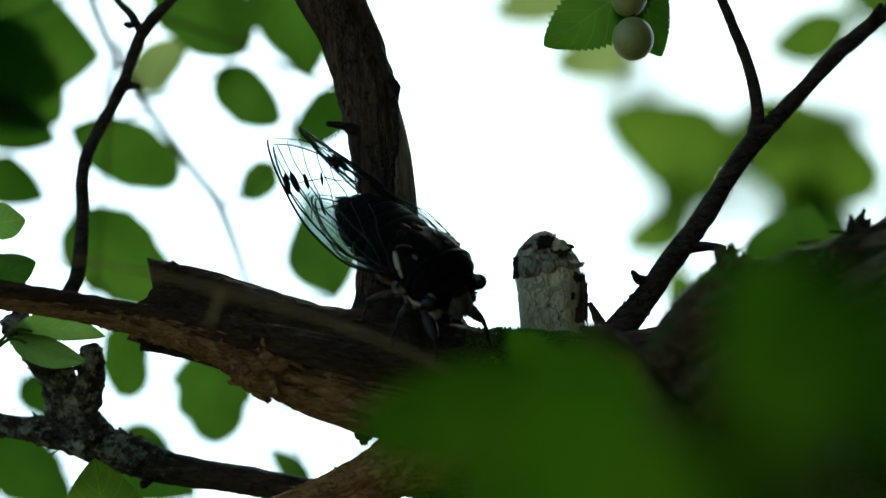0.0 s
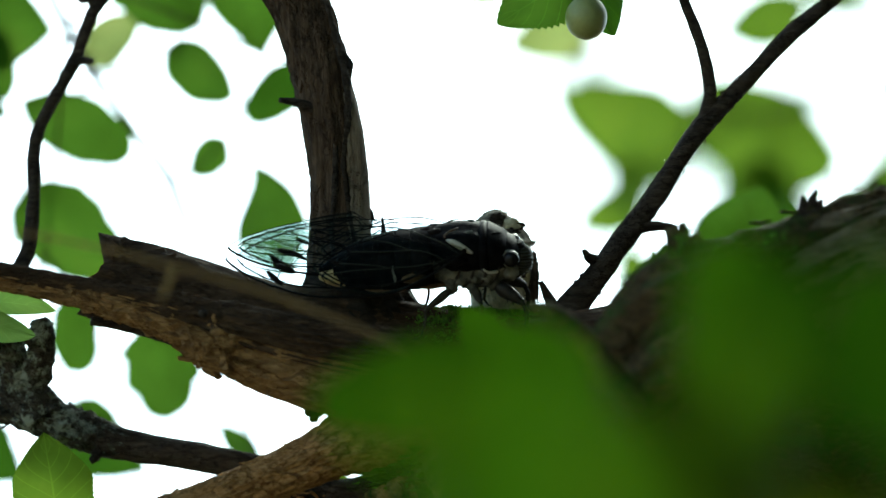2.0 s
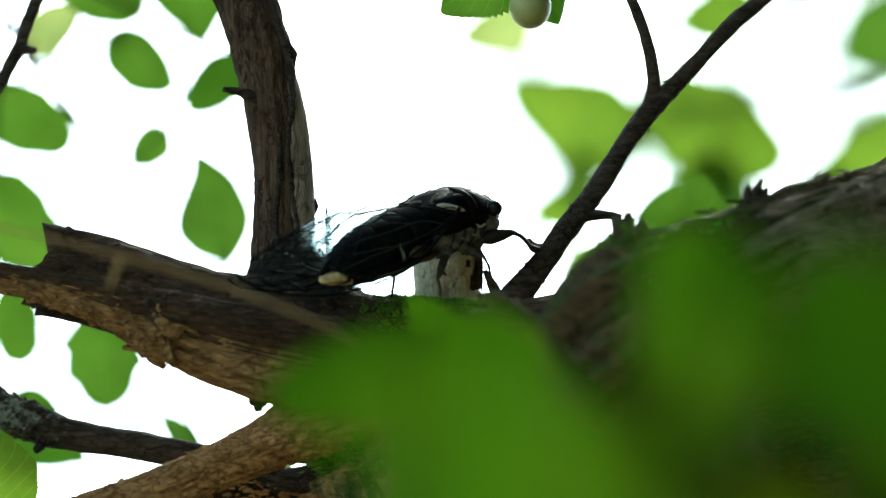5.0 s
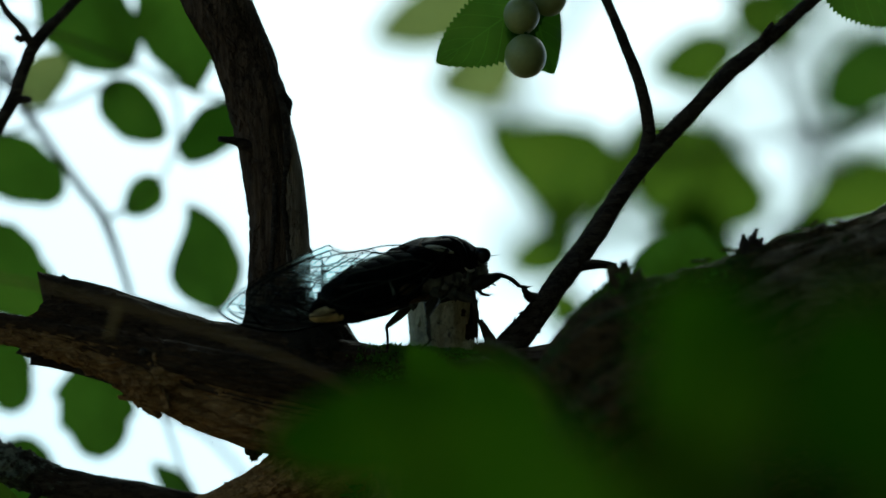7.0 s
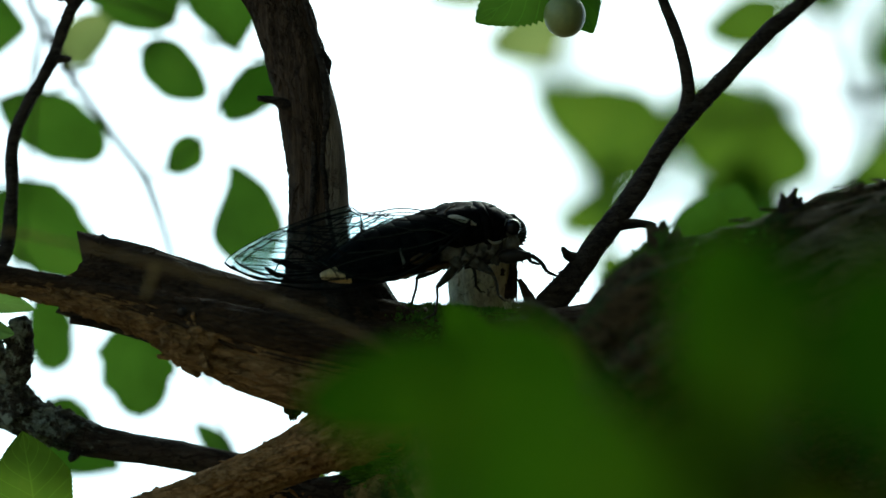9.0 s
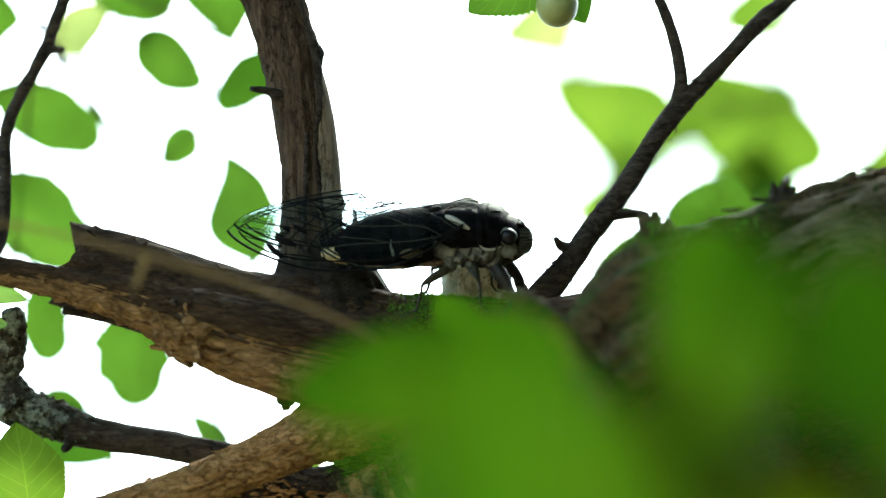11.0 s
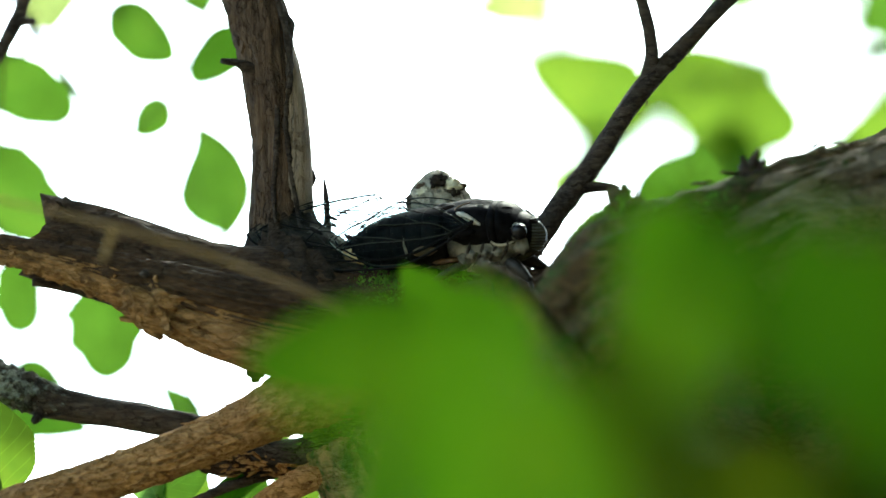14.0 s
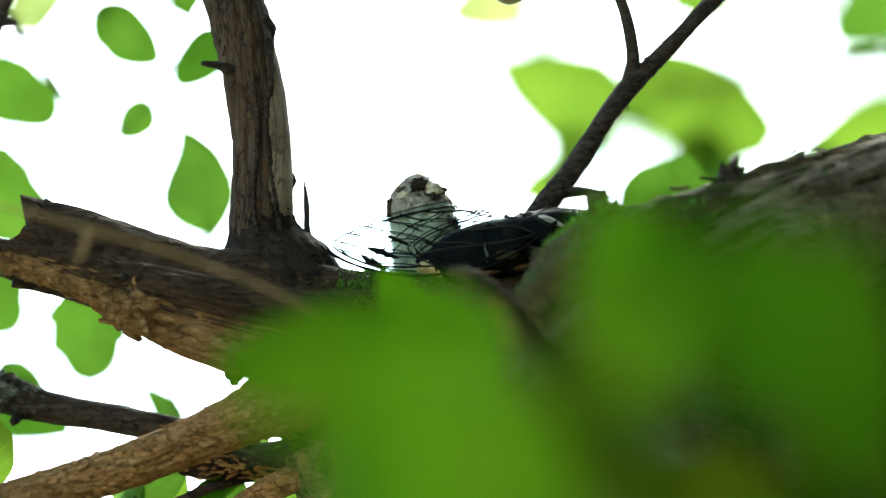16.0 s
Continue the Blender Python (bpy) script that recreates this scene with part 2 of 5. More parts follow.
def membrane(name, thick, thin, haze):
    """Clear wing skin: nearly open, faintly blue-green, with a milky wrinkled sheen."""
    m, nt, p = material(name)
    p.inputs["Base Color"].default_value = (0.3, 0.36, 0.36, 1)
    p.inputs["Roughness"].default_value = 0.22
    wrinkle = noise_node(nt, 420, 4, 0.55, distort=0.6)
    bump(nt, wrinkle.outputs["Fac"], p, 0.6, 0.0004)
    clear = nt.nodes.new("ShaderNodeBsdfTransparent")
    tint = ramp(nt, wrinkle.outputs["Fac"], [(0.3, thick), (0.65, thin)])
    nt.links.new(tint.outputs["Color"], clear.inputs["Color"])
    milk = nt.nodes.new("ShaderNodeBsdfRefraction")
    milk.inputs["Color"].default_value = (0.8, 0.95, 0.94, 1)
    milk.inputs["Roughness"].default_value = 0.36
    milk.inputs["IOR"].default_value = 1.06
    nt.links.new(p.inputs["Normal"].links[0].from_socket, milk.inputs["Normal"])
    skin = nt.nodes.new("ShaderNodeMixShader")
    skin.inputs["Fac"].default_value = 0.96
    nt.links.new(p.outputs["BSDF"], skin.inputs[1])
    nt.links.new(milk.outputs["BSDF"], skin.inputs[2])
    cloud = noise_node(nt, 90, 3, 0.5)
    veil = ramp(nt, cloud.outputs["Fac"], [(0.35, (haze * 0.2,) * 3), (0.65, (haze,) * 3)])
    m2 = nt.nodes.new("ShaderNodeMixShader")
    nt.links.new(veil.outputs["Color"], m2.inputs["Fac"])
    nt.links.new(clear.outputs["BSDF"], m2.inputs[1])
    nt.links.new(skin.outputs["Shader"], m2.inputs[2])
    nt.links.new(m2.outputs["Shader"], nt.nodes["Material Output"].inputs["Surface"])
    return m


WING = membrane("clear_wing_membrane", (0.8, 0.92, 0.93), (0.95, 0.975, 0.98), 0.24)
WING_THIN = membrane("clear_hindwing_membrane", (0.94, 0.96, 0.96), (0.98, 0.985, 0.985), 0.06)
SOIL = plain("leaf_litter", (0.3, 0.245, 0.14), 0.95, 0.5, 12, 0.5)


# ---- builders ----
BASE = {}


def thing(name, origin, label, category, group="", kind=""):
    """A thing of the plan: an Empty at its base."""
    e = new(name)
    e.empty_display_size = 0.005
    e.matrix_world = VIEW @ Matrix.Translation(origin)
    BASE[e] = Vector(origin)
    return tagged(e, label, category, group, kind)


def part(name, bm, mat, parent, label="", smooth=True):
    """Links a bmesh, given in the plan's metres, as one mesh under a thing or a part."""
    base = BASE[parent]
    bmesh.ops.translate(bm, vec=-base, verts=bm.verts)
    me = bpy.data.meshes.new(name)
    bm.to_mesh(me)
    bm.free()
    me.materials.append(mat)
    if smooth:
        me.polygons.foreach_set("use_smooth", [True] * len(me.polygons))
    ob = new(name, me)
    ob.parent = parent
    BASE[ob] = base
    return tagged(ob, label)


def spline(pts, step):
    """Points along a smooth line through pts (tuples of any length)."""
    p = [np.array(q, float) for q in pts]
    p = [2 * p[0] - p[1]] + p + [2 * p[-1] - p[-2]]
    out = []
    for i in range(1, len(p) - 2):
        a, b, c, d = p[i - 1:i + 3]
        n = max(2, int(np.linalg.norm((c - b)[:3]) / step))
        for k in range(n):
            u = k / n
            out.append(0.5 * (2 * b + (c - a) * u + (2 * a - 5 * b + 4 * c - d) * u * u + (3 * b - a - 3 * c + d) * u ** 3))
    out.append(p[-2])
    return out


def sweep(bm, line, sides=16, rough=0.0, fine=0.0, seed=0.0, flat=1.0, jag=0.0):
    """A closed tube along line = [(place, radius)], in metres. rough, fine: relief in parts of the radius; jag: a broken far end."""
    side = None
    rings = []
    n = len(line)
    run = 0.0
    for i, (c, r) in enumerate(line):
        c = Vector(c)
        a = (Vector(line[min(i + 1, n - 1)][0]) - Vector(line[max(i - 1, 0)][0])).normalized()
        if i:
            run += (c - Vector(line[i - 1][0])).length
        if side is None:
            side = a.orthogonal().normalized()
        side = (side - a * side.dot(a)).normalized()
        up = a.cross(side)
        ring = []
        for k in range(sides):
            f = 2 * math.pi * k / sides
            d = side * math.cos(f) + up * math.sin(f) * flat
            s = 1.0
            if rough or fine:
                q = Vector((math.cos(f) * 1.6 + seed, math.sin(f) * 1.6, run / max(r, 1e-5) * 0.35))
                s += rough * noise.noise(q)
                q2 = Vector((math.cos(f) * 7 + seed, math.sin(f) * 7, run / max(r, 1e-5) * 0.55))
                s += fine * (0.6 - 2.0 * abs(noise.noise(q2)) + 0.5 * noise.noise(q2 * 2.6))
            v = c + d * r * s
            if jag and i > n - 4:
                v += a * jag * r * noise.noise(Vector((f * 2.1, seed, 3.3)))
            ring.append(bm.verts.new(v))
        rings.append(ring)
    for a, b in zip(rings, rings[1:]):
        for k in range(sides):
            bm.faces.new((a[k], a[(k + 1) % sides], b[(k + 1) % sides], b[k]))
    for ring, (c, r), flip in ((rings[0], line[0], True), (rings[-1], line[-1], False)):
        mid = bm.verts.new(sum((v.co for v in ring), Vector()) / sides)
        for k in range(sides):
            bm.faces.new((mid, ring[(k + 1) % sides], ring[k]) if flip else (mid, ring[k], ring[(k + 1) % sides]))
    return bm


def limb_mesh(pts, sides=20, step=6.0, rough=0.1, fine=0.05, seed=0.0, bm=None, jag=0.0):
    """A limb through pts = (x, y, w, radius) of the plan; the radius in units."""
    line = []
    for x, y, w, r in spline([(x, y, w / 0.12, r) for x, y, w, r in pts], step):
        w *= 0.12
        line.append((at(x, y, w), max(0.4, r) * GRID * (1500 + w) / 1500))
    return sweep(bm or bmesh.new(), line, sides, rough, fine, seed, jag=jag)


def lump(bm, centre, radii, turn=None, rings=12, sides=16, rough=0.0, seed=0.0):
    """A ball of three radii, in the plan's metres."""
    res = bmesh.ops.create_uvsphere(bm, u_segments=sides, v_segments=rings, radius=1.0)
    for v in res["verts"]:
        s = 1 + (rough * (noise.noise(v.co * 2.2 + Vector((seed, 0, 0))) + 0.6 * noise.noise(v.co * 6.1 + Vector((0, seed, 0)))) if rough else 0)
        co = Vector((v.co.x * radii[0] * s, v.co.y * radii[1] * s, v.co.z * radii[2] * s))
        v.co = (turn @ co if turn else co) + Vector(centre)
    return bm


def leaf_mesh(base, tip, width, face=0.0, bend=0.1, cup=0.15, belly=0.42, heel=0.55, point=0.75, lean=0.0, lobes=0, deep=0.1, teeth=0.0, seed=0, rows=30, wobble=0.5):
    """A blade from base to tip (places of the plan), width in metres, turned by face degrees about its midrib. belly: where it is widest;
    heel, point: how full it is towards base and tip; lean: how much fuller one half is towards the tip; lobes, deep: blunt corners of its edge."""
    rnd = random.Random(seed)
    axis = tip - base
    length = axis.length
    a = axis.normalized()
    n = Vector((0, -1, 0))
    n = (n - a * n.dot(a)).normalized()
    n = Matrix.Rotation(radians(face), 3, a) @ n
    s = a.cross(n)
    bm = bmesh.new()
    uv = bm.loops.layers.uv.new("UVMap")
    cols = 5
    grid = []
    coord = {}
    start = [rnd.uniform(0, 1), rnd.uniform(0, 1)]

    def half(u, side):
        if u < belly:
            h = math.sin(math.pi / 2 * u / belly) ** heel
        else:
            h = max(0.0, math.cos(math.pi / 2 * (u - belly) / (1 - belly))) ** max(0.2, point - lean * side)
        if lobes:
            f = (u * lobes + start[side > 0]) % 1
            h *= 1 - deep * (1 - f) if f > 0.25 else 1 - deep * 3 * f
        return h * (1 + 0.16 * wobble * noise.noise(Vector((u * 4, side * 3.0, seed + 3))))

    for i in range(rows + 1):
        u = i / rows
        row = []
        for j in range(-cols, cols + 1):
            v = j / cols
            h = half(u, 1 if v > 0 else -1)
            edge = h * width / 2
            if abs(j) == cols:
                edge *= 1 + teeth * (1 if i % 2 else -1)
            off = bend * length * (u - u * u) * 1.6 + cup * width * (abs(v) ** 1.5) * h * 0.5 + 0.04 * width * noise.noise(Vector((u * 4, v * 2, seed + 7)))
            p = base + axis * u + s * v * edge + s * width * 0.05 * wobble * noise.noise(Vector((u * 2, 0, seed))) - n * off
            vert = bm.verts.new(p)
            coord[vert] = (u, 0.5 + v * 0.5)
            row.append(vert)
        grid.append(row)
    for r0, r1 in zip(grid, grid[1:]):
        for j in range(2 * cols):
            f = bm.faces.new((r0[j], r0[j + 1], r1[j + 1], r1[j]))
            for lp in f.loops:
                lp[uv].uv = coord[lp.vert]
    return bm


SEED = [0]


def leaf(parent, base, tip, width, mat, label="", stem=None, name="leaf", **kw):
    """One leaf on a shoot. base, tip, stem: (x, y, w); width in units; stem: where its stalk joins the shoot."""
    SEED[0] += 1
    w = (base[2] + tip[2]) / 2
    ob = part(name, leaf_mesh(at(*base), at(*tip), width * GRID * (1500 + w) / 1500, seed=SEED[0], **kw), mat, parent, label)
    if stem:
        stalk = limb_mesh([(*stem, 4), ((stem[0] + base[0]) / 2 + 4, (stem[1] + base[1]) / 2 + 6, (stem[2] + base[2]) / 2, 3.2), (*base, 3),
                           (base[0] * 0.8 + tip[0] * 0.2, base[1] * 0.8 + tip[1] * 0.2, base[2] * 0.8 + tip[2] * 0.2, 2)], 8, 12, 0, 0)
        part("leaf_stalk", stalk, STEM_GREEN, parent)
    return ob


# ---- ground ----
bm = bmesh.new()
bmesh.ops.create_grid(bm, x_segments=60, y_segments=60, size=1.0)
for v in bm.verts:
    v.co.x, v.co.y = (math.copysign(abs(c) ** 3 * 400, c) for c in (v.co.x, v.co.y))
    v.co.z = 0.05 * noise.noise(Vector((v.co.x * 0.4, v.co.y * 0.4, 0))) - 0.05
me = bpy.data.meshes.new("ground")
bm.to_mesh(me)
bm.free()
me.materials.append(SOIL)
ground = tagged(new("ground", me), "brown leaf litter and soil under the trees", "ground", kind="structure")

# ---- the tree ----
DROP = VIEW.to_3x3().inverted() @ Vector((0, 0, -1))      # straight down, in the plan
FOOT = at(1200, 980, 45) + DROP * 2.18
tree = thing("tree", FOOT, "old shrubby tree with mossy forked limbs and broken stubs", "tree")


def chips(spots, count, size, seed):
    """Loose flakes and knobs of bark on limbs, given by (x, y, w, radius) spots."""
    rnd = random.Random(seed)
    bm = bmesh.new()
    for k in range(count):
        (x0, y0, w0, r0), (x1, y1, w1, r1) = spots[rnd.randrange(len(spots))]
        u = rnd.random()
        run = at(x1, y1, w1) - at(x0, y0, w0)
        along = run.normalized()
        f = rnd.uniform(0, 2 * math.pi)
        side = along.orthogonal().normalized()
        out = Matrix.Rotation(f, 3, along) @ side
        r = (r0 + (r1 - r0) * u) * GRID * 0.99
        c = at(x0, y0, w0) + run * u + out * r
        turn = Matrix((along, out.cross(along), out)).transposed() @ Matrix.Rotation(rnd.gauss(0, 0.3), 3, "Y")
        h = size * GRID * rnd.uniform(0.4, 1.4)
        ring = []
        for j in range(7):
            g = 2 * math.pi * j / 7
            q = rnd.uniform(0.6, 1.3)
            ring.append(c + turn @ Vector((math.cos(g) * h * 1.7 * q, math.sin(g) * h * 0.7 * q, -h * 0.25)))
        lift = h * rnd.uniform(0.2, 0.55)
        top = [bm.verts.new(c + (p - c) * 0.8 + out * (lift + rnd.uniform(-0.1, 0.15) * h)) for p in ring]
        low = [bm.verts.new(p) for p in ring]
        bm.faces.new(top)
        for j in range(7):
            bm.faces.new((low[j], low[(j + 1) % 7], top[(j + 1) % 7], top[j]))
    return bm


def pairs(pts):
    return list(zip(pts, pts[1:]))


def metres(*pts):
    """A smooth line of (place, radius) through places in metres."""
    return [(Vector(p[:3]), p[3]) for p in spline(pts, 0.012)]


top = at(1200, 980, 45)
trunk_line = [(*at(760, 640, 4), 0.011), (*at(900, 750, 16), 0.022), (*at(1060, 860, 30), 0.036), (*top, 0.047), (*(top + DROP * 0.2 + Vector((0.02, 0, 0))), 0.05),
              (*(top + DROP * 0.8 + Vector((0.03, 0, 0))), 0.055), (*(top + DROP * 1.6 + Vector((0.02, 0, 0))), 0.06), (*(FOOT + DROP * 0.03), 0.075)]
part("trunk", sweep(bmesh.new(), metres(*trunk_line), 64, 0.12, 0.06, 3.0), BARK_MOSSY, tree, "dark trunk patched with green moss")
limb_pts = [(128, 468, 8, 72), (250, 500, 6, 74), (400, 556, 4, 84), (520, 588, 2, 100), (680, 624, 2, 104), (840, 628, 2, 100), (1000, 646, 0, 120), (1250, 660, 4, 150)]
part("limb", limb_mesh(limb_pts[::-1], 72, 5, 0.1, 0.08, 1.0, jag=0.8), BARK_DEAD, tree, "dark horizontal limb with a broken end and flaking bark")
part("branch", limb_mesh([(-700, 330, -6, 18), (-300, 425, -8, 21), (0, 479, -9, 22), (130, 508, -10, 27), (250, 542, -10, 38), (380, 594, -9, 55), (480, 626, -9, 64), (600, 650, -8, 70), (760, 680, 0, 60)], 96, 3, 0.12, 0.2, 8.0), BARK, tree,
     "brown branch with peeling bark growing along the broken limb")
part("upright_limb", limb_mesh([(560, 640, 9, 60), (556, 580, 9, 60), (552, 515, 9, 58), (549, 484, 9, 56), (546, 462, 9, 54), (543, 436, 9, 52), (541, 390, 9, 49), (540, 300, 9, 47), (527, 200, 9, 49), (508, 100, 10, 51), (478, 0, 11, 49), (430, -100, 12, 55), (330, -320, 20, 60), (150, -800, 60, 60), (-300, -2400, 200, 50), (-600, -5200, 500, 20)], 64, 5, 0.08, 0.13, 5.0), BARK_GREY, tree,
     "grey-brown upright limb with ridged bark")
part("cut_stub", limb_mesh([(832, 560, 16, 60), (832, 500, 16, 57), (830, 440, 16, 60), (829, 412, 16, 56), (830, 396, 16, 44), (832, 384, 16, 30)], 56, 3, 0.14, 0.05, 4.4), PALE_WOOD, tree,
     "pale weathered stub of a sawn limb")
for x, y, w, a, b, seed, mat in ((890, 470, 12, 7, 40, 1, BARK_GREY), (770, 412, 14, 6, 20, 4, BARK_GREY), (796, 378, 12, 14, 7, 5, BARK_GREY), (858, 376, 12, 12, 7, 7, BARK_GREY)):
    part("bark_flake", lump(bmesh.new(), at(x, y, w), (a * GRID, 6 * GRID, b * GRID), None, 10, 14, 0.7, seed), mat, tree)
part("stub_cap", limb_mesh([(831, 422, 16, 55), (829, 410, 16, 61), (829, 396, 16, 56), (832, 382, 16, 48), (836, 370, 16, 40), (840, 362, 16, 28), (843, 358, 16, 14)], 48, 3, 0.16, 0.1, 4.9), GREY_WOOD, tree, "grey weathered cap of the stub")
for x, y, a, b, seed, mat in ((848, 374, 13, 9, 1, PALE_WOOD), (818, 366, 14, 10, 2, BARK_DARK), (846, 386, 15, 6, 3, BARK_DARK), (800, 386, 16, 8, 4, PALE_WOOD), (870, 430, 14, 10, 5, BARK_GREY), (858, 462, 16, 9, 6, BARK_GREY), (876, 494, 12, 14, 7, BARK_GREY), (846, 500, 10, 9, 8, GREY_WOOD), (884, 452, 10, 26, 9, BARK_GREY)):
    part("bark_flake", lump(bmesh.new(), at(x, y, 16 - 6.2 * math.sqrt(max(0.05, 1 - ((x - 832) / 60) ** 2))), (a * GRID, 5 * GRID, b * GRID), None, 12, 16, 0.9, seed * 1.7), mat, tree)
part("shard", limb_mesh([(260, 578, 0, 14), (200, 562, -3, 11), (150, 552, -5, 9), (104, 545, -6, 8)], 10, 4, 0.2, 0.1, 21.0), BARK_DARK, tree)
part("mossy_limb", limb_mesh([(880, 790, -6, 90), (1050, 706, -30, 112), (1180, 592, -46, 150), (1310, 546, -40, 148), (1440, 492, -32, 142), (1568, 450, -26, 140), (1900, 340, 0, 144), (2600, 40, 40, 150), (4000, -800, 200, 90)], 96, 6, 0.16, 0.2, 6.0), BARK_MOSSY, tree,
     "thick rising limb overgrown with moss")
part("mossy_fork", limb_mesh([(1240, 1320, 50, 270), (1400, 960, 46, 260), (1560, 720, 44, 230), (1800, 520, 50, 190), (2300, 260, 70, 150), (3300, -500, 200, 90)], 64, 8, 0.12, 0.1, 61.0), BARK_MOSSY, tree, "mossy fork of the trunk")
part("burr", lump(bmesh.new(), at(1154, 480, -46), (47 * GRID, 60 * GRID, 84 * GRID), None, 36, 44, 0.45, 2.0), BARK_MOSSY, tree, "knobbly mossy burr")
part("burr", lump(bmesh.new(), at(1068, 506, -44), (22 * GRID, 30 * GRID, 36 * GRID), None, 24, 30, 0.6, 4.0), BARK_MOSSY, tree)
for pts in ([(1358, 362, -36, 11), (1364, 340, -36, 8), (1361, 322, -36, 3)], [(1371, 364, -36, 12), (1379, 334, -36, 8), (1388, 311, -36, 3)], [(1384, 358, -36, 10), (1394, 338, -36, 6), (1398, 328, -36, 3)]):
    part("spur", limb_mesh(pts, 12, 3, 0.4, 0.4, pts[0][0]), BARK_DARK, tree)
# moss-free bark, its brown lightened to paint skylight on the limb's top
part("bark_strip", limb_mesh([(1326, 528, -43, 108), (1440, 480, -37, 122), (1568, 437, -31, 122), (1900, 326, -5, 126), (2200, 210, 16, 110)], 72, 6, 0.12, 0.12, 6.6), BARK_LIMB, tree, "bare brown bark with painted light on the rising limb")
part("twig", limb_mesh([(915, 580, 6, 32), (962, 510, 6, 26), (1000, 462, 6, 22), (1052, 392, 8, 20), (1104, 322, 10, 19), (1150, 248, 10, 18), (1195, 188, 12, 19), (1245, 138, 14, 15), (1295, 85, 14, 14), (1345, 33, 16, 15), (1400, -12, 18, 13), (1560, -150, 24, 10), (1900, -420, 40, 5)], 18, 5, 0.14, 0.08, 2.0), TWIG, tree,
     "dark bare forked twig")
part("side_twig", limb_mesh([(1192, 185, 12, 15), (1199, 140, 12, 12), (1187, 70, 12, 11), (1162, 0, 12, 10), (1110, -120, 14, 8), (1000, -330, 20, 4)], 12, 5, 0.1, 0.06, 2.6), TWIG, tree)
for pts in ([(1000, 440, 7, 12), (985, 432, 4, 8), (976, 420, 2, 4)], [(1078, 380, 8, 10), (1108, 376, 8, 8), (1142, 381, 8, 6)], [(1395, -8, 17, 8), (1405, -30, 16, 6), (1420, -52, 16, 4)]):
    part("spur", limb_mesh(pts, 10, 4, 0.2, 0.15, pts[0][0]), TWIG, tree)
part("spur", limb_mesh([(496, 172, 6, 13), (472, 160, 4, 8), (452, 156, 3, 6), (438, 154, 2, 5)], 10, 4, 0.2, 0.15, 3.0), TWIG, tree)
part("sliver", limb_mesh([(628, 520, 8, 9), (626, 470, 8, 8), (624, 440, 9, 6), (623, 400, 9, 5.5), (618, 357, 9, 1)], 7, 4, 0.2, 0.1, 3.0), TWIG, tree, "thin upright splinter of dead twig")
part("sliver", limb_mesh([(925, 530, 6, 11), (912, 500, 6, 9), (899, 474, 6, 4)], 9, 4, 0.2, 0.1, 5.0), BARK_GREY, tree)
part("lower_limb", limb_mesh([(-500, 1160, -30, 42), (-100, 1010, -22, 39), (116, 934, -16, 38), (316, 866, -12, 38), (496, 790, -8, 44), (640, 720, -2, 70), (800, 660, 2, 60)], 88, 3.5, 0.07, 0.15, 9.0), BARK_TAN, tree,
     "tan lower limb with fissured bark")
part("lichen_branch", limb_mesh([(-500, 640, 20, 18), (-143, 685, 18, 18), (-40, 700, 16, 27), (60, 730, 14, 35), (130, 756, 14, 24), (180, 770, 14, 12)], 36, 3, 0.25, 0.3, 11.0), LICHEN_BARK, tree,
     "branch crusted with grey lichen")
part("dead_branch", limb_mesh([(50, 728, 15, 24), (105, 752, 14, 29), (180, 768, 14, 27), (300, 786, 14, 25), (420, 812, 14, 24), (560, 850, 10, 26), (700, 800, 8, 30)], 28, 4, 0.1, 0.06, 11.5), TWIG, tree, "smooth dark brown dead branch")
part("spur", limb_mesh([(118, 770, 12, 12), (112, 786, 11, 9), (104, 794, 10, 5)], 10, 3, 0.3, 0.3, 34.0), BARK_DARK, tree)
part("twiglet", limb_mesh([(360, 950, 10, 9), (430, 916, 10, 9), (480, 898, 11, 10), (540, 880, 14, 11)], 10, 4, 0.2, 0.15, 35.0), TWIG, tree)
part("burr", lump(bmesh.new(), at(499, 706, -6), (13 * GRID, 14 * GRID, 16 * GRID), None, 14, 18, 0.6, 8.0), BARK_MOSSY, tree)
part("bark_strip", limb_mesh([(566, 452, 9.5, 20), (566, 430, 8.2, 33), (564, 380, 7.6, 35), (562, 300, 7.6, 34), (550, 200, 7.8, 33), (534, 120, 9.4, 28), (514, 50, 11.5, 26)], 40, 6, 0.03, 0.02, 51.0), BARE_WOOD, tree, "smooth grey-tan strip where the bark has come off")
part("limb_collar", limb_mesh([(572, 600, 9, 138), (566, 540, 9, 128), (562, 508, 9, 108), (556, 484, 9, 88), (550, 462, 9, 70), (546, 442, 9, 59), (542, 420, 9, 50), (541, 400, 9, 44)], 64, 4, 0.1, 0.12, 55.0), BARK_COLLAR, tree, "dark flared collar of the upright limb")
# this dark layer paints the shade on the branch's upper side
part("bark_crust", limb_mesh([(-300, 416, -9.5, 16), (0, 469, -10.2, 16), (130, 495, -11.0, 19), (250, 522, -11.6, 27), (380, 562, -11.8, 40), (480, 588, -11.8, 47), (600, 612, -11, 54), (700, 640, -6, 60)], 72, 4, 0.16, 0.2, 56.0), BARK_DEAD, tree, "dark upper crust painting shade along the branch")
part("bark_ridge", limb_mesh([(520, -20, 5.4, 3), (538, 50, 5.0, 5), (556, 122, 4.4, 6), (558, 180, 4.0, 6), (556, 215, 4.0, 5), (550, 262, 3.6, 5), (556, 310, 3.6, 5), (562, 360, 3.6, 4), (571, 410, 3.2, 4), (578, 450, 1.2, 3)], 10, 4, 0.5, 0.4, 52.0), BARK_DARK, tree, "dark torn edge of bark")
